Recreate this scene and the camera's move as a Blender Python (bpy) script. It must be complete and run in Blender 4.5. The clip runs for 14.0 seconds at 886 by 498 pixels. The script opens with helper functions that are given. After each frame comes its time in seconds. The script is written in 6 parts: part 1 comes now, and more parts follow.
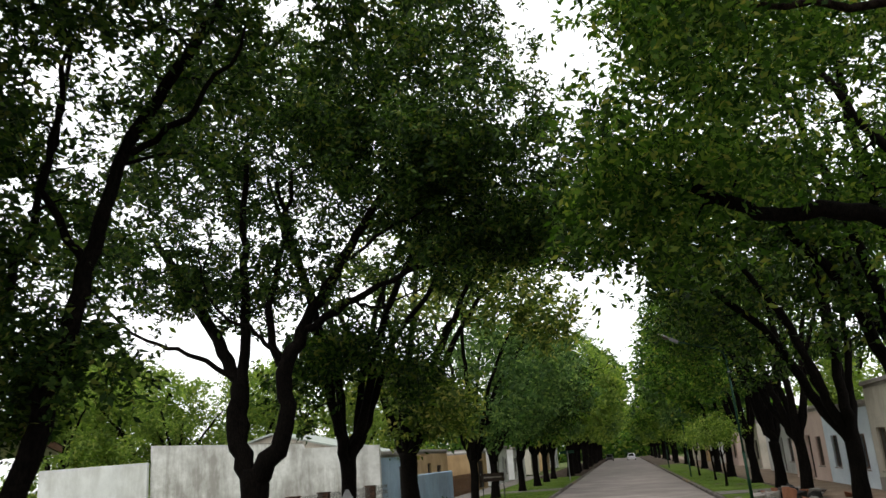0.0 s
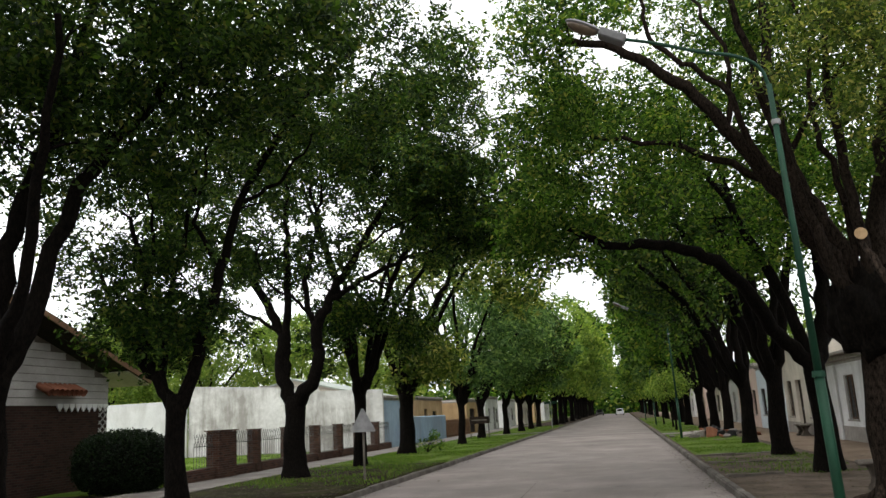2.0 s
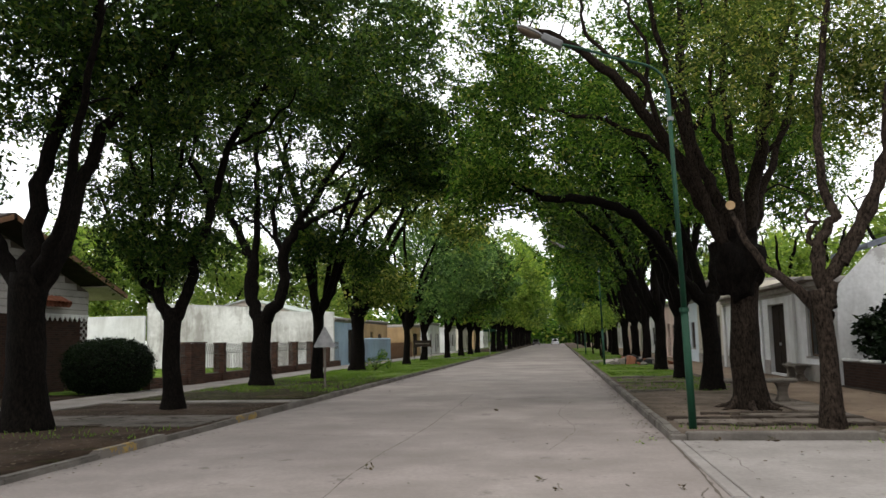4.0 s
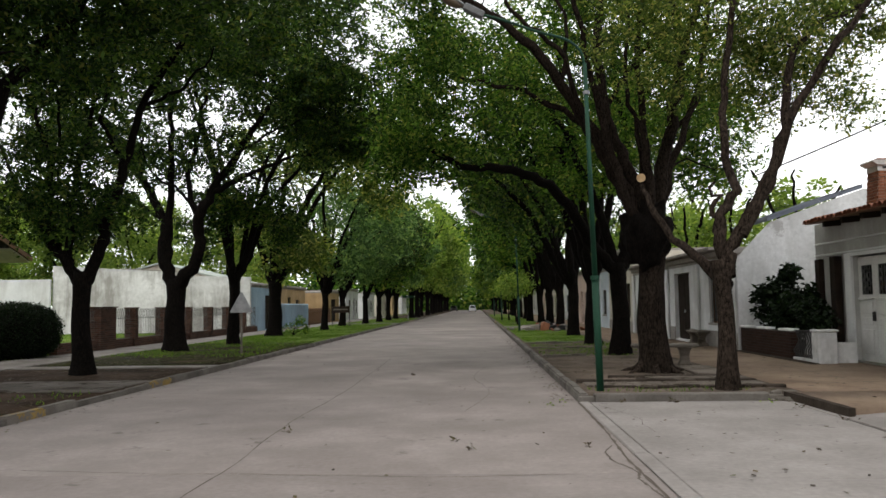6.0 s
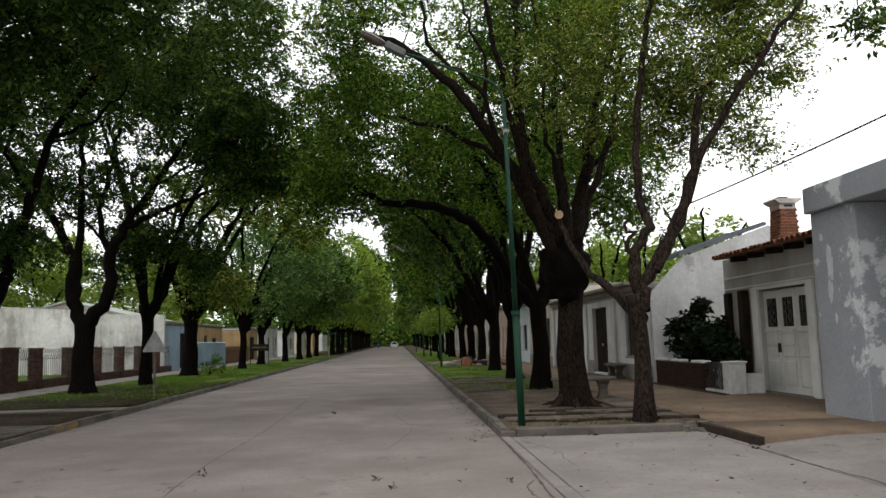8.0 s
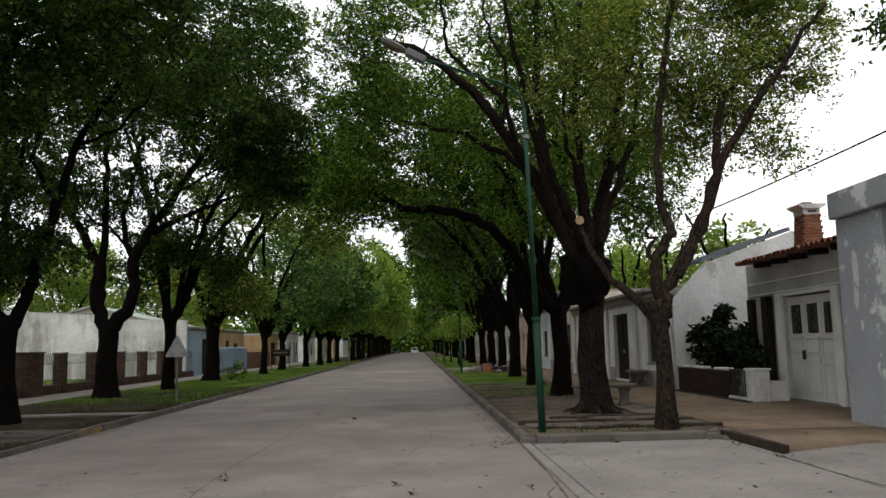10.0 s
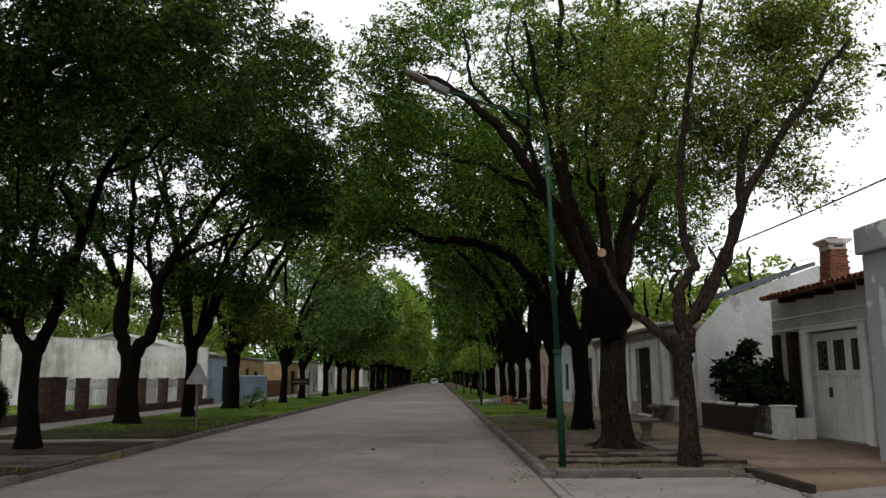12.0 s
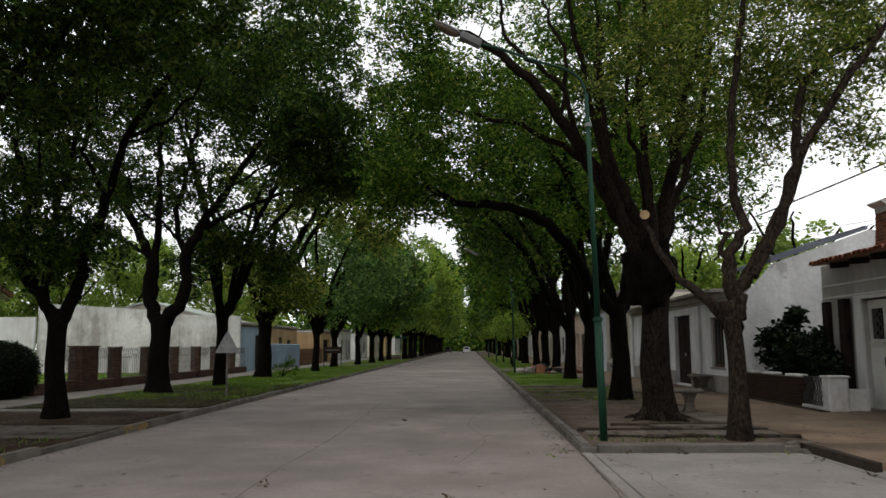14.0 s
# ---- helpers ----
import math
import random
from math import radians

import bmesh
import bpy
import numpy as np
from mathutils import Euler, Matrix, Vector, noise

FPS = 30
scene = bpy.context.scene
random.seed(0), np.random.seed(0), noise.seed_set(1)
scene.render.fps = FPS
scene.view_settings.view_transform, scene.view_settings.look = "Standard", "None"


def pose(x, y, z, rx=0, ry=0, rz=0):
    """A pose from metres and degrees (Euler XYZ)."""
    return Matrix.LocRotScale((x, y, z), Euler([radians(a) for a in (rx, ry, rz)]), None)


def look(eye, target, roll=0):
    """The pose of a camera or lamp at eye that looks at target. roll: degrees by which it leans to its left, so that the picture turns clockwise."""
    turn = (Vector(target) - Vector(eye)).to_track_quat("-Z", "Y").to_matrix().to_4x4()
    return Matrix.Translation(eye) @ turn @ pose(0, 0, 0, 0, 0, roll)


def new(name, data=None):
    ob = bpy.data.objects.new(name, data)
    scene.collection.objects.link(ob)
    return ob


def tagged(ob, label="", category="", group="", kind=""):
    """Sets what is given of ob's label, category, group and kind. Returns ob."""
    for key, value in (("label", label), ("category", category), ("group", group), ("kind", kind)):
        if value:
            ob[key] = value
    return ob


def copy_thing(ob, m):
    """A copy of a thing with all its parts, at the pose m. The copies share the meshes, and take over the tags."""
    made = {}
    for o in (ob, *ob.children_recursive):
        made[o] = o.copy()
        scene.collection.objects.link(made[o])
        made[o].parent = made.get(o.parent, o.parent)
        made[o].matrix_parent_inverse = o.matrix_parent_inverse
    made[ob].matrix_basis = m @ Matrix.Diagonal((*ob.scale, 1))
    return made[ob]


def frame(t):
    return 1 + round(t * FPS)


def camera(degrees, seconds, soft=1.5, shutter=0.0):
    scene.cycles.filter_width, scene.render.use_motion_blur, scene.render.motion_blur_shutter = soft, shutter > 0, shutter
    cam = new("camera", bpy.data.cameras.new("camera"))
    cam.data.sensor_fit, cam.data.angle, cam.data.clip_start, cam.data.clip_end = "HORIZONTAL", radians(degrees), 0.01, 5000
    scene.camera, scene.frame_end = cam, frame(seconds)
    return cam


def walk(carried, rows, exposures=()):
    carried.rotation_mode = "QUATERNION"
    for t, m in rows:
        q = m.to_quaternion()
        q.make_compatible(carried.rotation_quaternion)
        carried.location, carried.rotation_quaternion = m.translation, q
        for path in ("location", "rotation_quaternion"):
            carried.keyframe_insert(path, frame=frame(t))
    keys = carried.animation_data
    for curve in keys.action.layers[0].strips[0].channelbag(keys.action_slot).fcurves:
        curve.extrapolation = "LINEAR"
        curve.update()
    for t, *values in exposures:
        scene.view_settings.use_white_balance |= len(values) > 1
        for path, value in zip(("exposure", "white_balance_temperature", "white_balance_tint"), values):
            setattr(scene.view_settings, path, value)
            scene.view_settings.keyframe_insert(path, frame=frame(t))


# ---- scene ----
cam = camera(58.58, 14.0, soft=1.5, shutter=0.25)
PATH = [
    (0, pose(-2.26, 10.14, 2.5, 105.11, 4.11, 12.52)),
    (0.5, pose(-1.69, 7.78, 2.2, 104.34, 4.5, 13.64)),
    (1, pose(-0.39, 3.38, 1.72, 102.12, 3.06, 13.6)),
    (1.5, pose(-0.3, 3.22, 1.77, 101.93, 3, 12.63)),
    (2, pose(-0.3, 3.22, 1.77, 101.99, 3, 12.53)),
    (2.2, pose(-0.3, 3.2, 1.77, 101.38, 2.75, 12.85)),
    (4.3, pose(0, 0, 1.6, 95.58, 0.97, 7.4)),
    (4.5, pose(0, 0, 1.6, 94.84, 1.02, 6.88)),
    (5, pose(0, 0, 1.6, 94.09, 1.25, 5.23)),
    (5.5, pose(0, 0, 1.6, 92.83, 1.61, 4.16)),
    (6, pose(0, 0, 1.6, 94.09, 0.79, 2.37)),
    (6.5, pose(0, 0, 1.6, 95.25, 0.05, 0.5)),
    (7, pose(0, 0, 1.6, 96.12, 0.52, -1.21)),
    (7.5, pose(0, 0, 1.6, 96.65, 1.06, -2.69)),
    (7.7, pose(0, 0, 1.6, 96.58, 1.45, -3.28)),
    (9.8, pose(0, 0, 1.6, 96.63, 1.3, -2.1)),
    (10, pose(0, 0, 1.6, 97.04, 1.27, -1.81)),
    (10.5, pose(0, 0, 1.6, 97.18, 0.98, -1.25)),
    (11, pose(0, 0, 1.6, 97.64, 0.74, -0.98)),
    (11.5, pose(0, 0, 1.6, 99.08, 0.65, -0.67)),
    (12, pose(0, 0, 1.6, 99.28, 0.38, -0.38)),
    (12.5, pose(0, 0, 1.6, 98.87, 0.02, -0.05)),
    (13, pose(0, 0, 1.6, 97.01, 0.09, 0.38)),
    (13.5, pose(0, 0, 1.6, 96.66, 0.38, 0.36)),
    (14, pose(-0.02, 0.75, 1.62, 97.03, 0.38, 1.93)),
]
EXPOSURES = [(0, 0.1), (0.5, -0.1), (1.0, 0.16), (1.5, 0.24), (2, 0.36), (4.5, 0.38), (5, 0.32), (7.5, 0.0), (10, -0.24), (11, -0.3), (12.5, -0.42), (14, -0.4)]
walk(cam, PATH, EXPOSURES)

# ---- overcast daylight ----
SUN_EL, SUN_AZ = 62.0, 200.0
world = bpy.data.worlds.new("sky")
scene.world = world
world.use_nodes = True
wn, wl = world.node_tree.nodes, world.node_tree.links
wn.clear()
w_out = wn.new("ShaderNodeOutputWorld")
w_bg = wn.new("ShaderNodeBackground")
w_sky = wn.new("ShaderNodeTexSky")
w_sky.sky_type = "NISHITA"
w_sky.sun_disc = False
w_sky.sun_elevation, w_sky.sun_rotation = radians(SUN_EL), radians(SUN_AZ)
w_sky.dust_density = 4.0
w_co = wn.new("ShaderNodeTexCoord")
w_noise = wn.new("ShaderNodeTexNoise")
w_noise.inputs["Scale"].default_value = 2.2
w_noise.inputs["Detail"].default_value = 5.0
w_ramp = wn.new("ShaderNodeValToRGB")
w_ramp.color_ramp.elements[0].color = (13.0, 13.2, 13.6, 1)
w_ramp.color_ramp.elements[1].color = (17.6, 17.5, 17.3, 1)
w_mix = wn.new("ShaderNodeMix")
w_mix.data_type = "RGBA"
w_mix.inputs["Factor"].default_value = 0.85
wl.new(w_co.outputs["Generated"], w_noise.inputs["Vector"])
wl.new(w_noise.outputs["Fac"], w_ramp.inputs["Fac"])
wl.new(w_sky.outputs["Color"], w_mix.inputs["A"])
wl.new(w_ramp.outputs["Color"], w_mix.inputs["B"])
wl.new(w_mix.outputs["Result"], w_bg.inputs["Color"])
w_bg.inputs["Strength"].default_value = 0.12
wl.new(w_bg.outputs["Background"], w_out.inputs["Surface"])
sun = new("sun", bpy.data.lights.new("sun", "SUN"))
sun.data.energy, sun.data.angle, sun.data.color = 0.6, radians(25), (1.0, 0.97, 0.92)
sun.matrix_world = pose(0, 0, 40, 90 - SUN_EL, 0, 180 - SUN_AZ)


# ---- materials ----
def base_nodes(name, rough):
    m = bpy.data.materials.new(name)
    m.use_nodes = True
    nt = m.node_tree
    b = nt.nodes["Principled BSDF"]
    b.inputs["Roughness"].default_value = rough
    b.inputs["Specular IOR Level"].default_value = 0.04 if rough > 0.9 else 0.12 if rough > 0.7 else 0.3
    return m, nt, b


def add_noise(nt, scale, detail=5.0, stretch=(1, 1, 1), rough=0.6):
    g = nt.nodes.new("ShaderNodeNewGeometry")
    mp = nt.nodes.new("ShaderNodeMapping")
    mp.inputs["Scale"].default_value = stretch
    n = nt.nodes.new("ShaderNodeTexNoise")
    n.inputs["Scale"].default_value = scale
    n.inputs["Detail"].default_value = detail
    n.inputs["Roughness"].default_value = rough
    nt.links.new(g.outputs["Position"], mp.inputs["Vector"])
    nt.links.new(mp.outputs["Vector"], n.inputs["Vector"])
    return n.outputs["Fac"]


def add_ramp(nt, fac, stops):
    r = nt.nodes.new("ShaderNodeValToRGB")
    e = r.color_ramp.elements
    while len(e) < len(stops):
        e.new(0.5)
    for el, (p, c) in zip(e, stops):
        el.position, el.color = p, (c, c, c, 1) if isinstance(c, float) else (*c, 1)
    nt.links.new(fac, r.inputs["Fac"])
    return r.outputs["Color"]


def add_mix(nt, fac, a, b, mode="MIX"):
    x = nt.nodes.new("ShaderNodeMix")
    x.data_type, x.blend_type = "RGBA", mode
    for sock, v in (("Factor", fac), ("A", a), ("B", b)):
        if isinstance(v, (int, float)):
            x.inputs[sock].default_value = v if sock == "Factor" else (v, v, v, 1)
        elif isinstance(v, tuple):
            x.inputs[sock].default_value = (*v, 1)
        else:
            nt.links.new(v, x.inputs[sock])
    return x.outputs["Result"]


def surface(name, dark, light, scale=0.8, grain=30.0, rough=0.85, bump=0.3, streak=None, speck=None, vary=0.0, gap=0.02):
    """Two-scale mottled matt surface; streak: (colour, amount) of rain streaks; speck: (colour, from) of spots."""
    m, nt, b = base_nodes(name, rough)
    col = add_ramp(nt, add_noise(nt, scale, 6.0), [(0.3, dark), (0.7, light)])
    fine = add_noise(nt, grain, 4.0)
    col = add_mix(nt, 0.35, col, add_ramp(nt, fine, [(0.25, 0.35), (0.75, 1.0)]), "MULTIPLY")
    if streak:
        s = add_noise(nt, 1.3, 6.0, (1, 1, 0.2), 0.7)
        s2 = add_noise(nt, 0.45, 4.0)
        f = add_ramp(nt, add_mix(nt, 0.5, s, s2), [(0.45, 0.0), (0.58, float(streak[1]))])
        col = add_mix(nt, f, col, streak[0])
    if speck:
        f = add_ramp(nt, add_noise(nt, speck[2] if len(speck) > 2 else 7.0, 6.0, rough=0.7), [(speck[1], 0.0), (speck[1] + 0.05, 1.0)])
        col = add_mix(nt, f, col, speck[0])
    if vary:
        oi = nt.nodes.new("ShaderNodeObjectInfo")
        col = add_mix(nt, 1.0, col, add_ramp(nt, oi.outputs["Random"], [(0.0, 1.0 - vary), (1.0, 1.0)]), "MULTIPLY")
    nt.links.new(col, b.inputs["Base Color"])
    bp = nt.nodes.new("ShaderNodeBump")
    bp.inputs["Strength"].default_value, bp.inputs["Distance"].default_value = bump, gap
    nt.links.new(fine, bp.inputs["Height"])
    nt.links.new(bp.outputs["Normal"], b.inputs["Normal"])
    return m


def leaf_material(name, cols, trans=0.5):
    """Leaves: colour by leaf and by patch, with light passing through."""
    m, nt, b = base_nodes(name, 0.6)
    b.inputs["Specular IOR Level"].default_value = 0.12
    g = nt.nodes.new("ShaderNodeNewGeometry")
    c1 = add_ramp(nt, g.outputs["Random Per Island"], [(0.0, cols[0]), (0.5, cols[1]), (0.85, cols[2]), (1.0, cols[3])])
    c2 = add_ramp(nt, add_noise(nt, 0.55, 3.0), [(0.3, 0.55), (0.7, 1.0)])
    col = add_mix(nt, 1.0, c1, c2, "MULTIPLY")
    nt.links.new(col, b.inputs["Base Color"])
    tr = nt.nodes.new("ShaderNodeBsdfTranslucent")
    nt.links.new(add_mix(nt, 1.0, col, (1.75, 1.95, 0.65), "MULTIPLY"), tr.inputs["Color"])
    mx = nt.nodes.new("ShaderNodeMixShader")
    mx.inputs["Fac"].default_value = trans
    nt.links.new(b.outputs["BSDF"], mx.inputs[1])
    nt.links.new(tr.outputs["BSDF"], mx.inputs[2])
    nt.links.new(mx.outputs["Shader"], nt.nodes["Material Output"].inputs["Surface"])
    return m


def bark_material(name, dark, light):
    m, nt, b = base_nodes(name, 0.95)
    b.inputs["Specular IOR Level"].default_value = 0.05
    ridge = add_noise(nt, 26.0, 7.0, (1, 1, 0.42), 0.75)
    col = add_ramp(nt, ridge, [(0.4, dark), (0.66, light)])
    col = add_mix(nt, 0.7, col, add_ramp(nt, add_noise(nt, 1.7, 4.0), [(0.3, 0.45), (0.75, 1.0)]), "MULTIPLY")
    nt.links.new(col, b.inputs["Base Color"])
    bp = nt.nodes.new("ShaderNodeBump")
    bp.inputs["Strength"].default_value, bp.inputs["Distance"].default_value = 0.55, 0.025
    nt.links.new(ridge, bp.inputs["Height"])
    nt.links.new(bp.outputs["Normal"], b.inputs["Normal"])
    return m


def brick_material(name, c1, c2, mortar, axis="x"):
    m, nt, b = base_nodes(name, 0.9)
    g = nt.nodes.new("ShaderNodeNewGeometry")
    sp = nt.nodes.new("ShaderNodeSeparateXYZ")
    ad = nt.nodes.new("ShaderNodeMath")
    cb = nt.nodes.new("ShaderNodeCombineXYZ")
    nt.links.new(g.outputs["Position"], sp.inputs["Vector"])
    nt.links.new(sp.outputs["X"], ad.inputs[0])
    nt.links.new(sp.outputs["Y"], ad.inputs[1])
    nt.links.new(ad.outputs["Value"], cb.inputs["X"])
    nt.links.new(sp.outputs["Z"], cb.inputs["Y"])
    t = nt.nodes.new("ShaderNodeTexBrick")
    t.inputs["Scale"].default_value = 1.0
    t.inputs["Brick Width"].default_value, t.inputs["Row Height"].default_value = 0.24, 0.075
    t.inputs["Mortar Size"].default_value = 0.008
    t.inputs["Color1"].default_value, t.inputs["Color2"].default_value, t.inputs["Mortar"].default_value = (*c1, 1), (*c2, 1), (*mortar, 1)
    nt.links.new(cb.outputs["Vector"], t.inputs["Vector"])
    col = add_mix(nt, 0.5, t.outputs["Color"], add_ramp(nt, add_noise(nt, 1.3, 5.0), [(0.3, 0.4), (0.7, 1.0)]), "MULTIPLY")
    nt.links.new(col, b.inputs["Base Color"])
    bp = nt.nodes.new("ShaderNodeBump")
    bp.invert = True
    bp.inputs["Strength"].default_value, bp.inputs["Distance"].default_value = 0.6, 0.01
    nt.links.new(t.outputs["Fac"], bp.inputs["Height"])
    nt.links.new(bp.outputs["Normal"], b.inputs["Normal"])
    return m


def glass_material(name):
    m, nt, b = base_nodes(name, 0.06)
    b.inputs["Base Color"].default_value = (0.008, 0.009, 0.01, 1)
    b.inputs["Specular IOR Level"].default_value = 0.35
    return m


M_ROAD = surface("road_concrete", (0.195, 0.168, 0.152), (0.335, 0.295, 0.272), 0.4, 16, 0.85, 0.4, streak=((0.18, 0.155, 0.14), 0.45), speck=((0.15, 0.13, 0.118), 0.62, 1.4), vary=0.16)
M_APRON = surface("apron_concrete", (0.21, 0.19, 0.175), (0.31, 0.285, 0.265), 0.8, 14, 0.85, 0.35, speck=((0.16, 0.145, 0.135), 0.62, 1.2))
M_JOINT = surface("joint_dirt", (0.09, 0.075, 0.065), (0.14, 0.12, 0.1), 2, 40, 0.95)
M_KERB = surface("kerb_concrete", (0.085, 0.076, 0.066), (0.21, 0.19, 0.168), 1.4, 20, 0.9, 0.5, vary=0.3)
# near-black edge colour: dirt together with painted-in shade
M_DARKEDGE = surface("dirt_and_shade_edge", (0.022, 0.017, 0.013), (0.075, 0.06, 0.048), 2.2, 18, 0.95, 0.7)
M_VERGESLAB = surface("dusty_slab", (0.075, 0.062, 0.05), (0.2, 0.172, 0.145), 1.3, 18, 0.95, 0.5, speck=((0.05, 0.04, 0.028), 0.56, 2.5), vary=0.25)
M_EDGE = surface("worn_edging", (0.09, 0.078, 0.066), (0.2, 0.18, 0.155), 1.8, 20, 0.95, 0.6)
M_YELLOW = surface("yellow_kerb_paint", (0.2, 0.135, 0.045), (0.33, 0.225, 0.075), 2.5, 30, 0.85, 0.4, speck=((0.13, 0.115, 0.1), 0.44, 4.0))
M_PATH = surface("path_concrete", (0.13, 0.118, 0.105), (0.26, 0.238, 0.215), 0.9, 25, 0.9, 0.35, speck=((0.12, 0.1, 0.08), 0.66, 3.0), vary=0.15)
# darker, browner and more spotted than the path concrete
M_DRIVE = surface("dark_driveway_concrete", (0.05, 0.044, 0.037), (0.17, 0.152, 0.134), 0.9, 12, 0.92, 0.6, speck=((0.035, 0.027, 0.019), 0.55, 2.2), vary=0.25)
# earth kept dark: shade of the left-hand crowns is put into the colour
M_DIRT = surface("shade_toned_earth", (0.016, 0.011, 0.008), (0.075, 0.053, 0.038), 0.8, 8, 0.97, 0.9, speck=((0.028, 0.026, 0.013), 0.58, 1.4), gap=0.05)
M_EARTH = surface("trodden_earth", (0.052, 0.042, 0.033), (0.18, 0.142, 0.112), 0.9, 7, 0.97, 0.9, speck=((0.05, 0.045, 0.02), 0.6, 1.6), gap=0.05)
M_TURF = surface("turf", (0.07, 0.12, 0.02), (0.14, 0.2, 0.035), 0.5, 9, 0.95, 0.6, speck=((0.13, 0.1, 0.06), 0.66, 0.9), gap=0.05)
# thin grass over soil, its colour darkened with the shade of the trees
M_THINGRASS = surface("thin_grass_shade_toned", (0.012, 0.01, 0.005), (0.05, 0.056, 0.016), 0.9, 10, 0.97, 0.9, speck=((0.02, 0.014, 0.009), 0.5, 1.6), gap=0.05)
M_LAND = surface("far_land", (0.07, 0.1, 0.03), (0.13, 0.15, 0.06), 0.05, 2, 0.95, 0.2)
M_BROWN = surface("brown_tile_pavement", (0.15, 0.105, 0.075), (0.26, 0.195, 0.14), 0.9, 12, 0.85, 0.45, speck=((0.12, 0.09, 0.07), 0.6, 1.8))
M_WHITE = surface("white_plaster", (0.6, 0.6, 0.6), (0.76, 0.76, 0.75), 0.7, 20, 0.85, 0.2, streak=((0.34, 0.33, 0.31), 0.55))
M_ENDWALL = surface("damp_white_render", (0.5, 0.5, 0.5), (0.74, 0.74, 0.74), 0.55, 9, 0.88, 0.35, streak=((0.3, 0.295, 0.28), 0.5), speck=((0.36, 0.35, 0.34), 0.6, 1.1))
M_CREAM = surface("cream_plaster", (0.5, 0.46, 0.38), (0.64, 0.59, 0.5), 0.8, 20, 0.85, 0.2, streak=((0.3, 0.27, 0.22), 0.5))
M_OFFW = surface("off_white_plaster", (0.44, 0.43, 0.405), (0.58, 0.565, 0.535), 0.8, 20, 0.85, 0.25, streak=((0.27, 0.255, 0.23), 0.6))
M_GREYW = surface("stained_grey_wall", (0.5, 0.49, 0.475), (0.78, 0.77, 0.755), 0.5, 5, 0.9, 0.4, streak=((0.24, 0.225, 0.205), 0.85), speck=((0.4, 0.38, 0.36), 0.6, 0.9))
M_GREYB = surface("grey_paint_peeling", (0.30, 0.315, 0.34), (0.36, 0.375, 0.40), 0.9, 20, 0.75, 0.15, speck=((0.6, 0.62, 0.63), 0.545, 1.15))
M_BAREPATCH = surface("bare_pale_render", (0.52, 0.54, 0.55), (0.64, 0.66, 0.67), 3, 25, 0.9, 0.3)
M_BLUE = surface("pale_blue_paint", (0.27, 0.38, 0.5), (0.38, 0.49, 0.6), 0.8, 15, 0.8, 0.2, streak=((0.2, 0.25, 0.3), 0.6))
M_TAN = surface("tan_plaster", (0.42, 0.28, 0.14), (0.56, 0.4, 0.22), 0.7, 15, 0.85, 0.2, streak=((0.25, 0.17, 0.1), 0.6))
M_PINK = surface("salmon_plaster", (0.56, 0.42, 0.36), (0.68, 0.53, 0.46), 0.8, 15, 0.85, 0.2)
M_SIDING = surface("pale_siding", (0.34, 0.325, 0.3), (0.46, 0.44, 0.41), 1.5, 20, 0.8, 0.25, vary=0.15)
M_TRIMW = surface("white_trim_paint", (0.66, 0.66, 0.65), (0.8, 0.8, 0.78), 2.0, 30, 0.6, 0.1)
M_DOORW = surface("white_door_paint", (0.62, 0.61, 0.58), (0.74, 0.73, 0.7), 1.5, 25, 0.55, 0.12, streak=((0.42, 0.4, 0.36), 0.4))
M_DARKWOOD = surface("dark_brown_wood", (0.01, 0.007, 0.005), (0.028, 0.018, 0.013), 3, 40, 0.8, 0.3)
M_BROWNWOOD = surface("brown_wood", (0.14, 0.07, 0.035), (0.24, 0.13, 0.07), 3, 40, 0.6, 0.3)
M_IRON = surface("dark_iron", (0.02, 0.02, 0.02), (0.05, 0.045, 0.04), 6, 60, 0.5, 0.2)
M_SCROLL = surface("dull_grey_ironwork", (0.05, 0.048, 0.045), (0.12, 0.115, 0.11), 6, 60, 0.7, 0.2)
M_GREYIRON = surface("pale_iron", (0.045, 0.045, 0.045), (0.1, 0.1, 0.095), 6, 60, 0.55, 0.2)
M_GREEN = surface("green_pole_paint", (0.002, 0.03, 0.014), (0.004, 0.05, 0.023), 2.5, 50, 0.65, 0.15, speck=((0.012, 0.03, 0.02), 0.66, 4.0))
M_METAL = surface("weathered_aluminium", (0.18, 0.18, 0.185), (0.32, 0.32, 0.32), 4, 40, 0.5, 0.15)
M_TILE = surface("red_roof_tile", (0.2, 0.07, 0.04), (0.36, 0.15, 0.09), 3, 25, 0.85, 0.4, speck=((0.09, 0.06, 0.05), 0.6, 6.0), vary=0.35)
M_SHEET = surface("blue_grey_roof_sheet", (0.16, 0.175, 0.21), (0.25, 0.27, 0.31), 0.8, 12, 0.95, 0.2)
M_BRICKP = surface("brick_piece", (0.22, 0.09, 0.05), (0.38, 0.17, 0.1), 3, 40, 0.9, 0.5, vary=0.45)
M_MORTAR = surface("mortar", (0.24, 0.22, 0.2), (0.36, 0.33, 0.3), 3, 40, 0.95, 0.4)
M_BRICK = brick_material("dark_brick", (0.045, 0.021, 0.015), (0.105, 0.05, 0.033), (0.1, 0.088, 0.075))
# darker brick copy: shade on the house wall is put into the colour
M_BRICKD = brick_material("dark_brick_with_shade", (0.026, 0.013, 0.01), (0.05, 0.024, 0.017), (0.045, 0.038, 0.032))
M_GLASS = glass_material("dark_glass")
M_BARK = bark_material("grey_brown_bark", (0.006, 0.004, 0.003), (0.07, 0.052, 0.04))
M_BARKM = bark_material("brown_bark", (0.004, 0.0028, 0.002), (0.042, 0.031, 0.024))
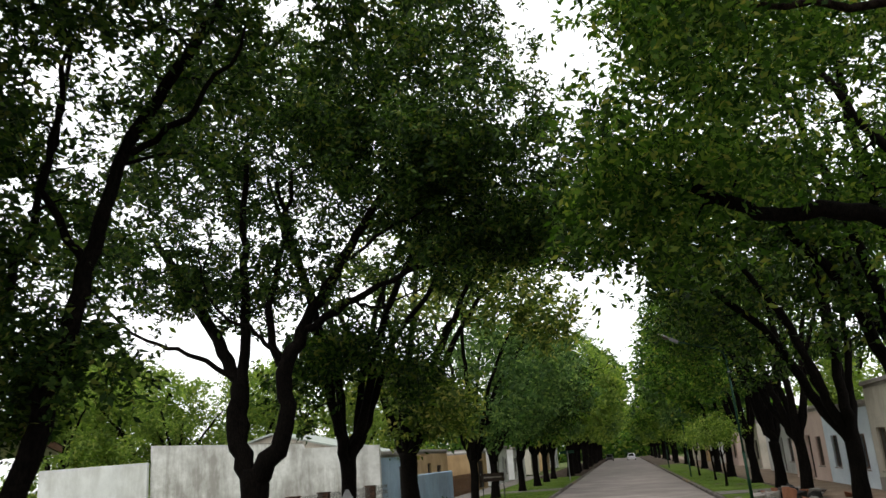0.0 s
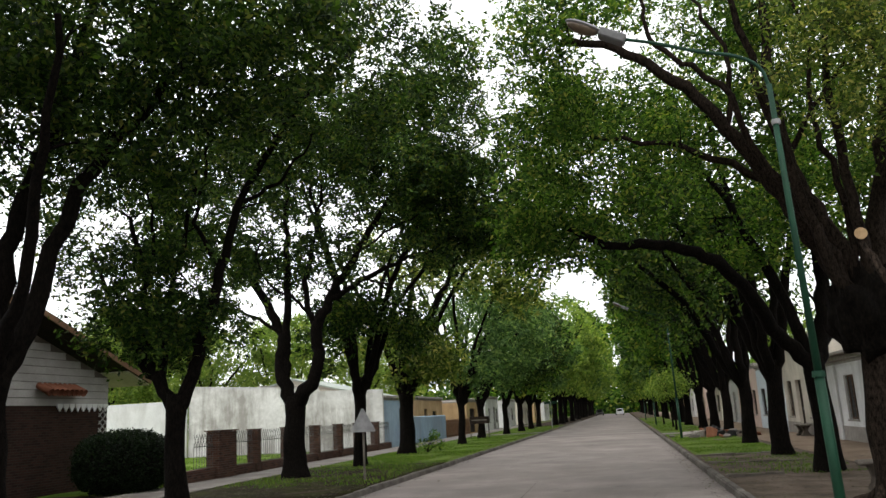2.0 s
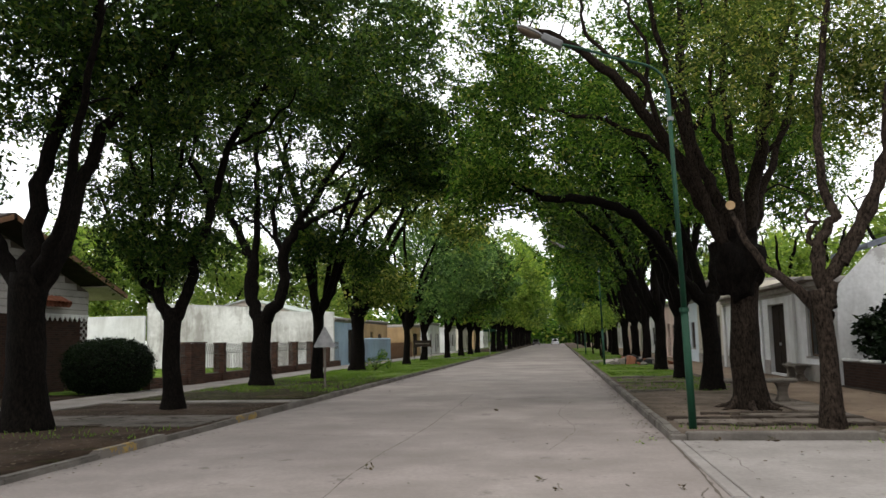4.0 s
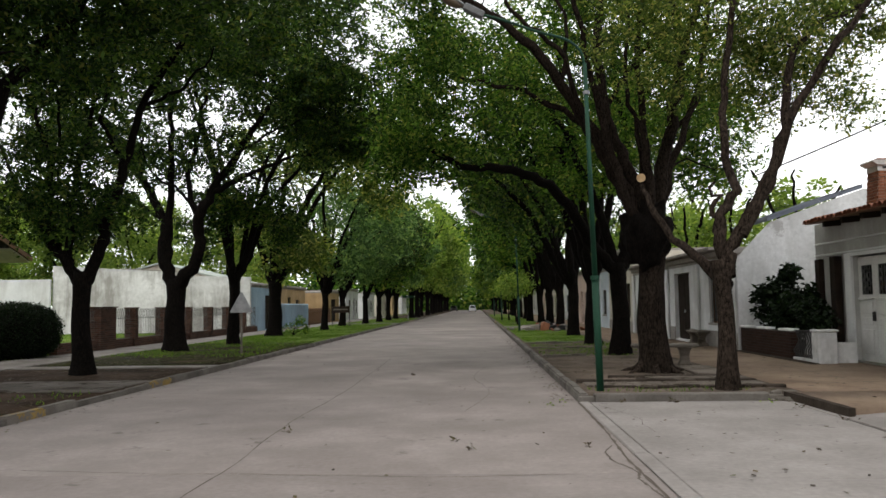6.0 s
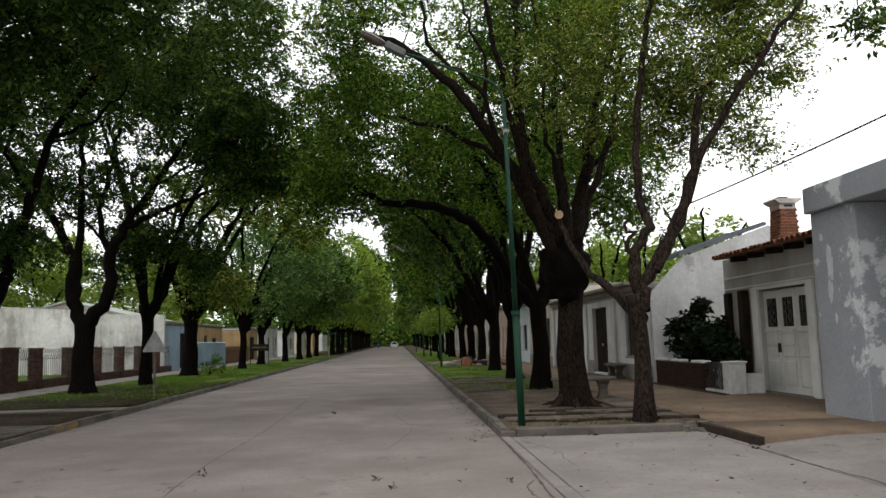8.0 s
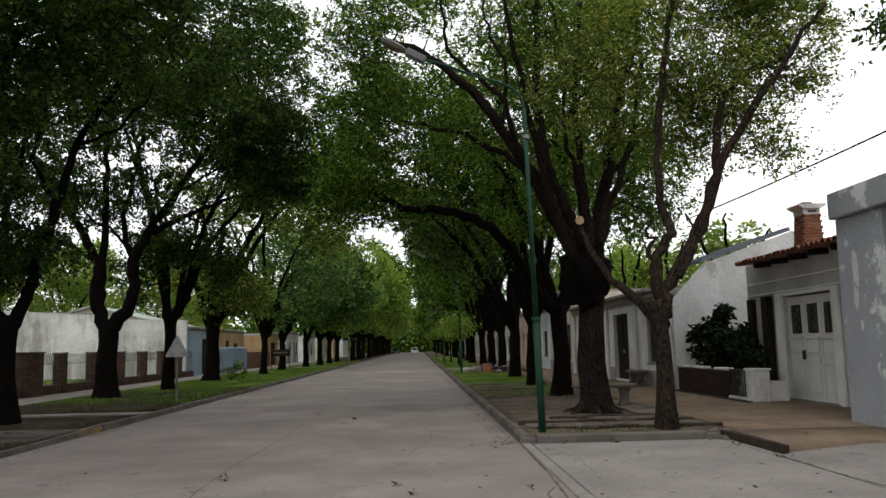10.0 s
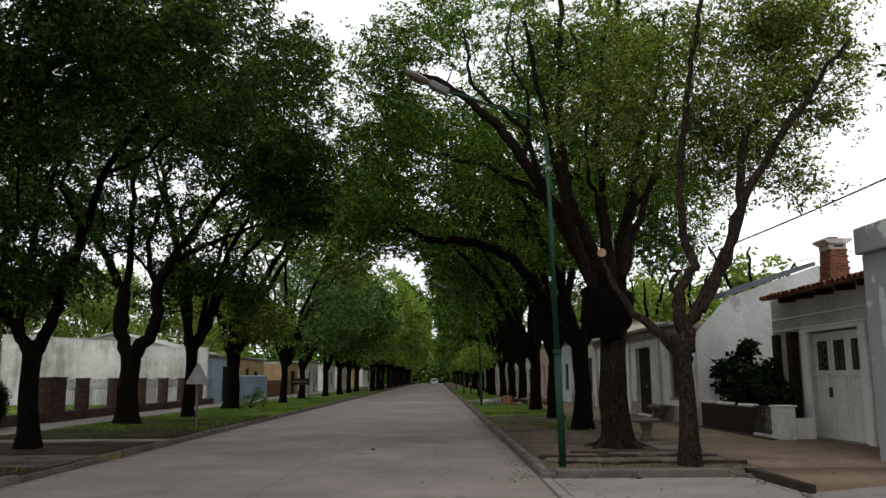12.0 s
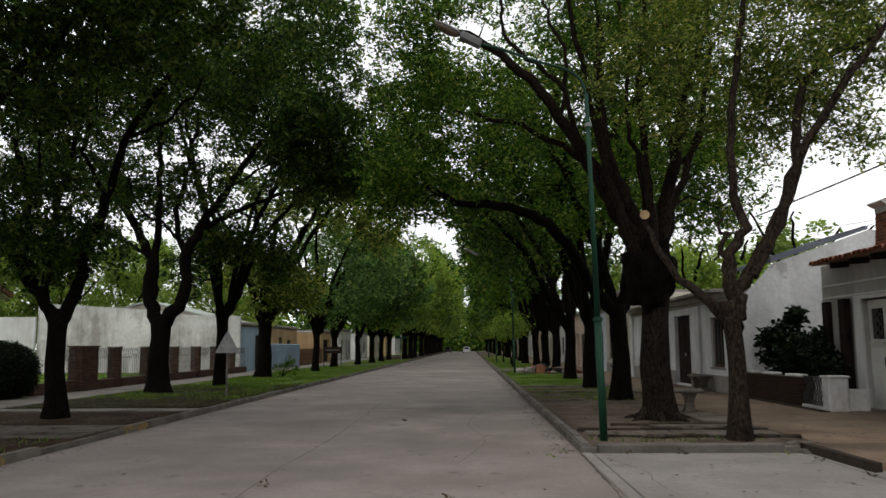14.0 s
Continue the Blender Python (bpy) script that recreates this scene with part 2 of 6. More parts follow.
# kept near black: deep shade and contrast of the trunks are in the colour
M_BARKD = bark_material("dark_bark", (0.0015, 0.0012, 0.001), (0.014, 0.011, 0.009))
M_CUT = surface("cut_wood", (0.26, 0.17, 0.09), (0.42, 0.29, 0.16), 6, 60, 0.8)
# wide dark-to-bright leaf spread also stands for unlit leaves and highlights
M_LEAF = leaf_material("ash_leaves", [(0.011, 0.03, 0.005), (0.048, 0.108, 0.018), (0.15, 0.24, 0.05), (0.3, 0.29, 0.08)])
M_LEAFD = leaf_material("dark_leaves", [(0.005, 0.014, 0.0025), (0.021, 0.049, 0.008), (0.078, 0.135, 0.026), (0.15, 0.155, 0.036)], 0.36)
M_LEAFY = leaf_material("yellowing_leaves", [(0.03, 0.055, 0.014), (0.09, 0.13, 0.032), (0.22, 0.25, 0.075), (0.42, 0.36, 0.14)])
M_LEAFB = leaf_material("bluish_leaves", [(0.028, 0.058, 0.025), (0.075, 0.135, 0.058), (0.15, 0.225, 0.105), (0.25, 0.32, 0.14)])
M_LEAFL = leaf_material("light_leaves", [(0.08, 0.13, 0.03), (0.15, 0.22, 0.055), (0.24, 0.31, 0.085), (0.33, 0.36, 0.12)])
# near black: deep shade among the leaves is put into these colours
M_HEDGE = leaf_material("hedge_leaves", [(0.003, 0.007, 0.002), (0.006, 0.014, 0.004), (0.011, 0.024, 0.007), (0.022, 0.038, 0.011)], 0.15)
M_GRASS = leaf_material("grass_blades", [(0.055, 0.1, 0.016), (0.09, 0.16, 0.024), (0.13, 0.21, 0.035), (0.19, 0.2, 0.07)], 0.35)
M_LITTER = leaf_material("fallen_leaves", [(0.02, 0.014, 0.008), (0.045, 0.028, 0.015), (0.1, 0.07, 0.032), (0.08, 0.085, 0.032)], 0.1)
M_CARW = surface("white_car_paint", (0.6, 0.6, 0.62), (0.68, 0.68, 0.7), 1, 20, 0.3, 0.02)
M_RUBBER = surface("rubber", (0.015, 0.015, 0.015), (0.03, 0.03, 0.03), 8, 60, 0.8)


# ---- building helpers ----
ORG = {}


def thing(name, loc, label, category, group="", kind=""):
    ob = new(name)
    ob.empty_display_size = 0.2
    ob.location = loc
    ORG[ob] = Vector(loc)
    return tagged(ob, label, category, group, kind)


def link_mesh(name, me, material, parent=None, label=""):
    me.materials.append(material)
    ob = new(name, me)
    if parent is not None:
        ob.parent = parent
        ORG[ob] = ORG[parent]
    else:
        ORG[ob] = Vector((0, 0, 0))
    return tagged(ob, label)


def part(name, bm, material, parent=None, label="", smooth=False, bevel=0.0):
    """Links a bmesh, given in world metres, as one mesh object under a thing or a part."""
    if bevel:
        bmesh.ops.bevel(bm, geom=bm.edges[:], offset=bevel, segments=1, affect="EDGES", profile=0.5)
    if parent is not None:
        bmesh.ops.translate(bm, verts=bm.verts, vec=-ORG[parent])
    if smooth:
        for f in bm.faces:
            f.smooth = True
    me = bpy.data.meshes.new(name)
    bm.to_mesh(me)
    bm.free()
    return link_mesh(name, me, material, parent, label)


def structure(name, bm, material, label, category, bevel=0.0):
    return tagged(part(name, bm, material, None, "", False, bevel), label, category, "", "structure")


def bx(x0, x1, y0, y1, z0, z1, bm=None):
    bm = bm or bmesh.new()
    r = bmesh.ops.create_cube(bm, size=1)
    for v in r["verts"]:
        v.co = Vector(((x0 + x1) / 2 + v.co.x * (x1 - x0), (y0 + y1) / 2 + v.co.y * (y1 - y0), (z0 + z1) / 2 + v.co.z * (z1 - z0)))
    return bm


def cyl(x, y, z0, z1, r0, r1=None, n=16, bm=None):
    bm = bm or bmesh.new()
    r = bmesh.ops.create_cone(bm, cap_ends=True, segments=n, radius1=r0, radius2=r0 if r1 is None else r1, depth=z1 - z0)
    bmesh.ops.translate(bm, verts=r["verts"], vec=(x, y, (z0 + z1) / 2))
    return bm


def prism(outline, depth, place, bm=None):
    """A flat outline of (u, v) made solid by depth; place(u, v, w) gives the corner."""
    bm = bm or bmesh.new()
    a = [bm.verts.new(place(u, v, 0)) for u, v in outline]
    b = [bm.verts.new(place(u, v, depth)) for u, v in outline]
    bm.faces.new(a)
    bm.faces.new(b[::-1])
    for i in range(len(a)):
        j = (i + 1) % len(a)
        bm.faces.new((a[i], b[i], b[j], a[j]))
    bmesh.ops.recalc_face_normals(bm, faces=bm.faces)
    return bm


def sheet(x0, x1, y0, y1, z, step, rough=0.0, seed=0, skirt=0.25):
    """Ground with a gently uneven top and sides going down."""
    nx, ny = max(1, int((x1 - x0) / step)), max(1, int((y1 - y0) / step))
    bm = bmesh.new()
    g = [[bm.verts.new((x0 + (x1 - x0) * i / nx, y0 + (y1 - y0) * j / ny, z)) for j in range(ny + 1)] for i in range(nx + 1)]
    for i in range(nx):
        for j in range(ny):
            bm.faces.new((g[i][j], g[i + 1][j], g[i + 1][j + 1], g[i][j + 1])).smooth = True
    for i in range(nx + 1):
        for j in range(ny + 1):
            if rough and 0 < i < nx and 0 < j < ny:
                v = g[i][j]
                v.co.z += rough * (noise.noise((v.co.x * 0.9, v.co.y * 0.9, seed)) + 0.5 * noise.noise((v.co.x * 3, v.co.y * 3, seed)))
    r = bmesh.ops.extrude_edge_only(bm, edges=[e for e in bm.edges if e.is_boundary])
    for v in r["geom"]:
        if isinstance(v, bmesh.types.BMVert):
            v.co.z = z - skirt
    return bm


def wall_x(x0, x1, y0, y1, z0, z1, holes):
    """A wall along y with openings (ya, yb, za, zb) going through it, as one closed mesh."""
    bm = bmesh.new()
    ys = sorted({y0, y1, *[h[0] for h in holes], *[h[1] for h in holes]})
    zs = sorted({z0, z1, *[h[2] for h in holes], *[h[3] for h in holes]})
    ny, nz = len(ys) - 1, len(zs) - 1

    def solid(i, j):
        if not (0 <= i < ny and 0 <= j < nz):
            return False
        cy, cz = (ys[i] + ys[i + 1]) / 2, (zs[j] + zs[j + 1]) / 2
        return not any(h[0] < cy < h[1] and h[2] < cz < h[3] for h in holes)
    made = {}

    def vert(s, i, j):
        if (s, i, j) not in made:
            made[s, i, j] = bm.verts.new((x1 if s else x0, ys[i], zs[j]))
        return made[s, i, j]
    for i in range(ny):
        for j in range(nz):
            if solid(i, j):
                for s in (0, 1):
                    bm.faces.new([vert(s, i, j), vert(s, i + 1, j), vert(s, i + 1, j + 1), vert(s, i, j + 1)])
                for di, dj, p, q in ((-1, 0, (i, j), (i, j + 1)), (1, 0, (i + 1, j), (i + 1, j + 1)), (0, -1, (i, j), (i + 1, j)), (0, 1, (i, j + 1), (i + 1, j + 1))):
                    if not solid(i + di, j + dj):
                        bm.faces.new([vert(0, *p), vert(0, *q), vert(1, *q), vert(1, *p)])
    bmesh.ops.recalc_face_normals(bm, faces=bm.faces)
    return bm


def tube(pts, radii, sides, lump=0.0, seed=0.0):
    """Vertices and faces of a bent tapered tube."""
    pts = np.array(pts, float)
    n = len(pts)
    d = np.gradient(pts, axis=0)
    d /= np.linalg.norm(d, axis=1)[:, None] + 1e-9
    ref = np.array([0.3, 0.9, 0.1])
    verts, faces = [], []
    ang = np.linspace(0, 2 * np.pi, sides, endpoint=False)
    for i in range(n):
        u = np.cross(d[i], ref)
        u /= np.linalg.norm(u) + 1e-9
        w = np.cross(d[i], u)
        for a in ang:
            k = radii[i]
            if lump:
                q = pts[i] * 1.4 + np.array([math.cos(a), math.sin(a), 0]) * 1.1
                k *= 1 + lump * noise.noise((q[0] + seed, q[1], q[2]))
            verts.append(pts[i] + (u * math.cos(a) + w * math.sin(a)) * k)
    for i in range(n - 1):
        for j in range(sides):
            k = (j + 1) % sides
            faces.append((i * sides + j, i * sides + k, (i + 1) * sides + k, (i + 1) * sides + j))
    faces.append(tuple(range((n - 1) * sides, n * sides)))
    return verts, faces


def smooth_line(pts, n):
    """A Catmull-Rom line through the points."""
    p = np.array(pts, float)
    p = np.vstack([2 * p[0] - p[1], p, 2 * p[-1] - p[-2]])
    out = []
    segs = len(p) - 3
    for k in range(n + 1):
        s = min(k / n * segs, segs - 1e-6)
        i = int(s)
        t = s - i
        a, b, c, d = p[i:i + 4]
        out.append(0.5 * (2 * b + (c - a) * t + (2 * a - 5 * b + 4 * c - d) * t * t + (3 * b - a - 3 * c + d) * t ** 3))
    return np.array(out)


def mesh_of(name, verts, faces, smooth=True):
    me = bpy.data.meshes.new(name)
    me.from_pydata([tuple(v) for v in verts], [], faces)
    if smooth:
        me.polygons.foreach_set("use_smooth", [True] * len(me.polygons))
    me.update()
    return me


def quad_mesh(name, corners):
    """A mesh of loose four-cornered leaves; corners: (n, 4, 3)."""
    n = len(corners)
    me = bpy.data.meshes.new(name)
    me.vertices.add(4 * n)
    me.vertices.foreach_set("co", np.ascontiguousarray(corners, dtype=np.float32).ravel())
    me.loops.add(4 * n)
    me.loops.foreach_set("vertex_index", np.arange(4 * n, dtype=np.int32))
    me.polygons.add(n)
    me.polygons.foreach_set("loop_start", np.arange(0, 4 * n, 4, dtype=np.int32))
    me.update(calc_edges=True)
    me.validate()
    return me


def leaf_quads(centres, size, rng, droop=0.35, slim=0.44):
    """Pointed leaves at the centres, turned at random and hanging a little."""
    n = len(centres)
    a = rng.uniform(0, 2 * np.pi, n)
    e = rng.normal(-droop, 0.5, n)
    d = np.stack([np.cos(a) * np.cos(e), np.sin(a) * np.cos(e), np.sin(e)], 1)
    r = rng.normal(size=(n, 3))
    s = np.cross(d, r)
    s /= np.linalg.norm(s, axis=1)[:, None] + 1e-9
    k = (size * rng.uniform(0.6, 1.35, n))[:, None]
    c = np.asarray(centres)
    nrm = np.cross(d, s)
    q = np.stack([c, c + d * k * 0.45 + s * k * slim * 0.5 + nrm * k * 0.06, c + d * k, c + d * k * 0.45 - s * k * slim * 0.5 + nrm * k * 0.06], 1)
    return q


def make_tree(loc, r, fork, limbs, blobs, leafmat, seed, bark=None, leaf=0.11, per=95, label="", lean=(0, 0), sub=9, spread=0.31, group="street trees", hole=-0.1):
    """A street tree. limbs: (radius, points from the fork on, as offsets from the base); blobs: crown lobes
    (x, y, z, rx, ry, rz, clumps) as offsets. Clumps of leaves are joined to the nearest wood by twigs."""
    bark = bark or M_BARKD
    rng = np.random.default_rng(seed)
    base = Vector(loc)
    t = thing("tree", base, label or "street tree with a dark rough trunk and a leafy crown", "tree", group)
    # trunk
    hs = np.linspace(-0.12, fork + 0.15, 14)
    line = [(lean[0] * (h / fork) ** 2 + 0.03 * math.sin(h * 2 + seed), lean[1] * (h / fork) ** 2, h) for h in hs]
    rad = [r * (1 + 0.36 * math.exp(-max(h, 0) * 5.0) - 0.26 * h / fork + 0.14 * math.exp(-((h - fork) / 0.4) ** 2)) for h in hs]
    v, f = tube(line, rad, 18, 0.16, seed)
    link_mesh("trunk", mesh_of("trunk", v, f), bark, t)
    nodes, nrad = [], []
    for lr, pts in limbs:
        p = smooth_line(pts, 5 * (len(pts) - 1))
        p[1:] += rng.normal(0, 0.035, (len(p) - 1, 3))
        k = np.linspace(0, 1, len(p))
        rr = lr * (1 - 0.68 * k ** 0.9)
        v, f = tube(p, rr, 10, 0.2, seed + lr)
        link_mesh("limb", mesh_of("limb", v, f), bark, t)
        for q, w, kk in zip(p, rr, k):
            if kk > 0.3 and (lr > 0.08 or r < 0.1):
                nodes.append(q)
                nrad.append(w)
    # clump centres inside the lobes, towards their skins
    cs = []
    for bxx, by, bz, rx, ry, rz, n in blobs:
        u = rng.normal(size=(n, 3))
        u /= np.linalg.norm(u, axis=1)[:, None]
        u *= (rng.uniform(0.12, 1, n) ** 0.45)[:, None]
        cs.append(u * [rx, ry, rz] + [bxx, by, bz])
    cs = np.vstack(cs)
    keep = np.array([noise.noise((c[0] * 0.5 + seed, c[1] * 0.5, c[2] * 0.6)) + 0.25 * noise.noise((c[0] * 1.6, c[1] * 1.6 + seed, c[2] * 1.6)) > hole for c in cs])
    cs = cs[keep]
    nodes, nrad = np.array(nodes), np.array(nrad)
    order = np.argsort([np.min(np.linalg.norm(nodes - c, axis=1)) for c in cs])
    tv, tf = [], []
    ncount = len(nodes)
    buf = np.zeros((ncount + 3 * len(cs), 3))
    rbuf = np.zeros(len(buf))
    buf[:ncount], rbuf[:ncount] = nodes, nrad
    for i in order:
        c = cs[i]
        dist = np.linalg.norm(buf[:ncount] - c, axis=1) + 0.8 * np.maximum(0, buf[:ncount, 2] - c[2])
        j = int(np.argmin(dist))
        a = buf[j]
        ln = float(np.linalg.norm(c - a))
        r0 = min(rbuf[j] * 0.7, 0.016 + 0.021 * ln)
        m = (a + c) / 2 + rng.normal(0, 0.07 * ln + 0.02, 3) + [0, 0, 0.08 * ln]
        p = smooth_line([a, m, c], 4)
        v, f = tube(p[[0, 1, 2, 4]], np.linspace(r0, max(0.005, r0 * 0.4), 4), 3)
        o = len(tv)
        tv += v
        tf += [tuple(o + q for q in ff) for ff in f]
        for q, w in ((p[2], r0 * 0.7), (p[3], r0 * 0.55), (p[4], r0 * 0.45)):
            buf[ncount], rbuf[ncount] = q, max(w, 0.008)
            ncount += 1
    tagged(link_mesh("twig", mesh_of("twig", tv, tf), bark, t), "", "", "", "stuff")
    # leaves: each clump is a few hanging sprays
    cents = []
    for c in cs:
        k = max(4, int(per * rng.uniform(0.6, 1.4) / sub))
        hub = c + rng.normal(0, spread, (sub, 3)) * [1, 1, 0.75]
        way = rng.normal(0, 1, (sub, 3)) * [1, 1, 0.35] + [0, 0, -0.25]
        way /= np.linalg.norm(way, axis=1)[:, None]
        s = rng.uniform(-0.5, 0.5, (sub, k, 1)) * spread * 1.3
        cents.append((hub[:, None] + way[:, None] * s + rng.normal(0, leaf * 0.42, (sub, k, 3))).reshape(-1, 3))
    cents = np.vstack(cents)
    cents = cents[cents[:, 2] > 1.9]
    crown = link_mesh("crown", quad_mesh("crown", leaf_quads(cents, leaf, rng)), leafmat, t)
    tagged(crown, "", "", "", "stuff")
    return t


# ---- ground, road, kerbs ----
XL, XR, YE = -6.62, 1.65, 11.25
bm = bmesh.new()
ring = [(-1500, -400), (1500, -400), (1500, 2600), (-1500, 2600)]
bm.faces.new([bm.verts.new((x, y, -0.12)) for x, y in ring])
structure("ground", bm, M_LAND, "flat green land reaching the horizon", "ground")
structure("road", sheet(XL, XR, -12, 420, -0.008, 6.0, 0, 0, 0.1), M_JOINT, "long straight concrete street with worn joints", "road")
structure("road_apron", sheet(XR + 0.17, 4.95, -12, 13.06, -0.012, 6.0, 0, 0, 0.1), M_JOINT, "dirt bed below the paler concrete apron", "road")
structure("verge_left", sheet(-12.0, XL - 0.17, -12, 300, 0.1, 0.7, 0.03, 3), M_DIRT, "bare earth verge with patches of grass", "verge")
structure("verge_right", sheet(XR + 0.17, 5.3, 13.24, 300, 0.12, 0.3, 0.045, 7), M_EARTH, "trodden earth verge between kerb and pavement", "verge")
structure("pavement_right", sheet(5.3, 9.19, 13.24, 300, 0.125, 2.0, 0.008, 5), M_BROWN, "brown dusty tiled pavement along the houses", "pavement")
structure("pavement_corner", sheet(5.165, 9.19, YE + 0.004, 13.236, 0.12, 2.0, 0.008, 6), M_BROWN, "brown dusty pavement beside the corner apron", "pavement")
structure("corner_ramp", prism([(4.96, 0.0), (5.3, 0.02), (6.3, 0.105), (9.19, 0.124), (9.19, -0.1), (4.96, -0.1)], 12 + YE, lambda u, v, w: (u, -12 + w, v)), M_APRON, "pale concrete ramp from the apron up to the pavement", "ramp")
structure("lawn", sheet(-34, -14.02, 24, 49.8, 0.09, 1.2, 0.03, 9), M_TURF, "green lawn behind the iron fence", "lawn")
structure("yard", sheet(-34, -14.02, -12, 23.9, 0.09, 2, 0.03, 9), M_DIRT, "front yard of bare earth, shade put into its dark colour", "yard")
structure("turf_left", sheet(-11.95, XL - 0.22, 33.0, 96, 0.118, 0.6, 0.03, 12, 0.1), M_TURF, "green grass verge with bare patches", "verge")
structure("turf_thin", sheet(-11.95, XL - 0.22, 20.9, 33.3, 0.114, 0.6, 0.03, 14, 0.1), M_THINGRASS, "thin grass on the earth verge, tree shade put into its colour", "verge")
structure("turf_right", sheet(1.9, 4.9, 30.5, 120, 0.14, 0.6, 0.025, 15, 0.1), M_TURF, "grass strip between kerb and pavement", "verge")


def slabs(parent_name, name, xs, ys, z, material, label, category, gap=0.012, thick=0.09):
    """Concrete slabs as pieces of one structure, sharing mesh data by size."""
    hold = thing(parent_name, (xs[0], ys[0], z), label, category, "", "structure")
    made = {}
    for xa, xb in zip(xs, xs[1:]):
        for ya, yb in zip(ys, ys[1:]):
            key = (round(xb - xa, 3), round(yb - ya, 3))
            if key not in made:
                b = bx(gap / 2, xb - xa - gap / 2, gap / 2, yb - ya - gap / 2, -thick, 0)
                bmesh.ops.bevel(b, geom=[e for e in b.edges if all(v.co.z > -0.01 for v in e.verts)], offset=0.008, segments=1, affect="EDGES")
                me = bpy.data.meshes.new(name)
                b.to_mesh(me)
                b.free()
                me.materials.append(material)
                made[key] = me
            ob = new(name, made[key])
            ob.parent = hold
            ob.location = Vector((xa, ya, z)) - hold.location
    return hold


def kerb(name, x, y0, y1, h, yellow, label, width=0.17):
    """A row of kerb stones along y; yellow: stretches (from, to) that are painted."""
    hold = thing(name, (x, y0, 0), label, "kerb", "", "structure")
    b = bx(0, width, 0.004, 0.996, -0.1, h)
    bmesh.ops.bevel(b, geom=[e for e in b.edges if all(v.co.z > 0 for v in e.verts)], offset=0.028, segments=2, affect="EDGES")
    plain = bpy.data.meshes.new("kerbstone")
    b.to_mesh(plain)
    b.free()
    painted = plain.copy()
    plain.materials.append(M_KERB)
    painted.materials.append(M_YELLOW)
    rng = np.random.default_rng(int(abs(x) * 10))
    y = y0
    while y < y1:
        on = any(a <= y + 0.5 <= c for a, c in yellow)
        low = any(a <= y + 0.5 <= c for a, c in LOW.get(name, []))
        ob = new("kerbstone", painted if on else plain)
        ob.parent = hold
        ob.location = (rng.normal(0, 0.008), y - y0, rng.normal(0, 0.006) - (h * 0.35 if low else 0))
        ob.rotation_euler = (0, 0, rng.normal(0, 0.006))
        y += 1.0
    return hold


LOW = {"kerb_left": [(13.2, 16.2), (8.0, 10.5), (66, 70)], "kerb_right": []}
kerb("kerb_left", XL - 0.17, -4, 130, 0.13, [(10.6, 12.2), (16.2, 17.2), (78, 84)], "worn concrete kerb with flaking yellow paint at the driveways")
kerb("kerb_right", XR, 13.1, 130, 0.14, [(66, 72)], "worn grey concrete kerb beside the earth verge")
b = bx(XR + 0.25, 4.716, 13.06, 13.236, -0.1, 0.13)
structure("kerb_cross", b, M_KERB, "grey concrete kerb across the head of the apron", "kerb", 0.02)
b = prism([(5.06, 11.12), (5.16, 11.14), (5.16, 13.24), (5.0, 13.24), (5.02, 12.9)], -0.23, lambda u, v, w: (u, v, 0.125 + w))
structure("kerb_bend", b, M_DARKEDGE, "dark broken edge of the pavement corner, dirt and shade in its colour", "kerb")
structure("apron_strip", bx(4.95, 5.055, 11.26, 13.05, -0.1, 0.003), M_APRON, "pale concrete strip under the pavement edge", "road")
for k, (cx, cy, sx, sy, h) in enumerate(((4.8, 13.13, 0.1, 0.09, 0.12), (4.93, 13.05, 0.11, 0.07, 0.07), (4.88, 13.2, 0.08, 0.05, 0.15), (5.0, 12.95, 0.06, 0.07, 0.05), (5.12, 13.3, 0.12, 0.06, 0.15), (4.72, 12.98, 0.05, 0.04, 0.04))):
    lump = bx(cx - sx, cx + sx, cy - sy, cy + sy, -0.02, h)
    for v in lump.verts:
        v.co += Vector((0.03 * math.sin(7 * k + v.co.x * 40), 0.03 * math.cos(5 * k + v.co.y * 30), 0.02 * math.sin(3 * k + v.co.x * 60) if v.co.z > 0 else 0))
    tagged(part("rubble", lump, M_EDGE, None, "", False, 0.015), "broken lump of concrete at the kerb corner", "rubble", "kerb corner rubble")
structure("kerb_flush", bx(XR + 0.004, XR + 0.166, 8.6, 13.08, -0.1, 0.012), M_APRON, "sunken concrete kerb flush with the apron", "kerb", 0.015)
structure("apron_edge", bx(XR + 0.008, XR + 0.169, -8, 8.59, -0.1, 0.004), M_APRON, "pale concrete strip along the apron joint", "road")
structure("kerb_nose", bx(XR, XR + 0.25, 13.04, 13.1, -0.1, 0.1), M_KERB, "rounded kerb end", "kerb", 0.02)
slabs("road_slabs", "slab", [XL, XR], [-6.5, 0.6, 7.66, 14.8, 21.9, 29, 36, 43, 50, 57, 64, 71, 78, 85, 92, 99, 106, 120, 140, 180, 240, 320, 420], 0.0, M_ROAD, "warm grey concrete road slabs", "road", 0.008)
slabs("apron_slabs", "slab", [XR + 0.175, 4.94], [-8, 0, 7.35, 13.05], 0.004, M_APRON, "pale worn concrete apron slabs", "road")
slabs("driveway_slabs", "slab", [-12.0, -10.2, -8.4, XL - 0.18], [14.3, 16.4], 0.125, M_DRIVE, "dark cracked grey concrete driveway across the verge", "driveway", 0.015)
slabs("garden_path", "slab", [-12.0, -10.3, -8.6, XL - 0.18], [20.0, 20.7], 0.125, M_PATH, "narrow pale concrete path across the verge", "path", 0.015)
slabs("driveway_far", "slab", [-12.0, -9.4, XL - 0.18], [66.5, 69.5], 0.13, M_PATH, "concrete driveway across the grass verge", "driveway", 0.015)
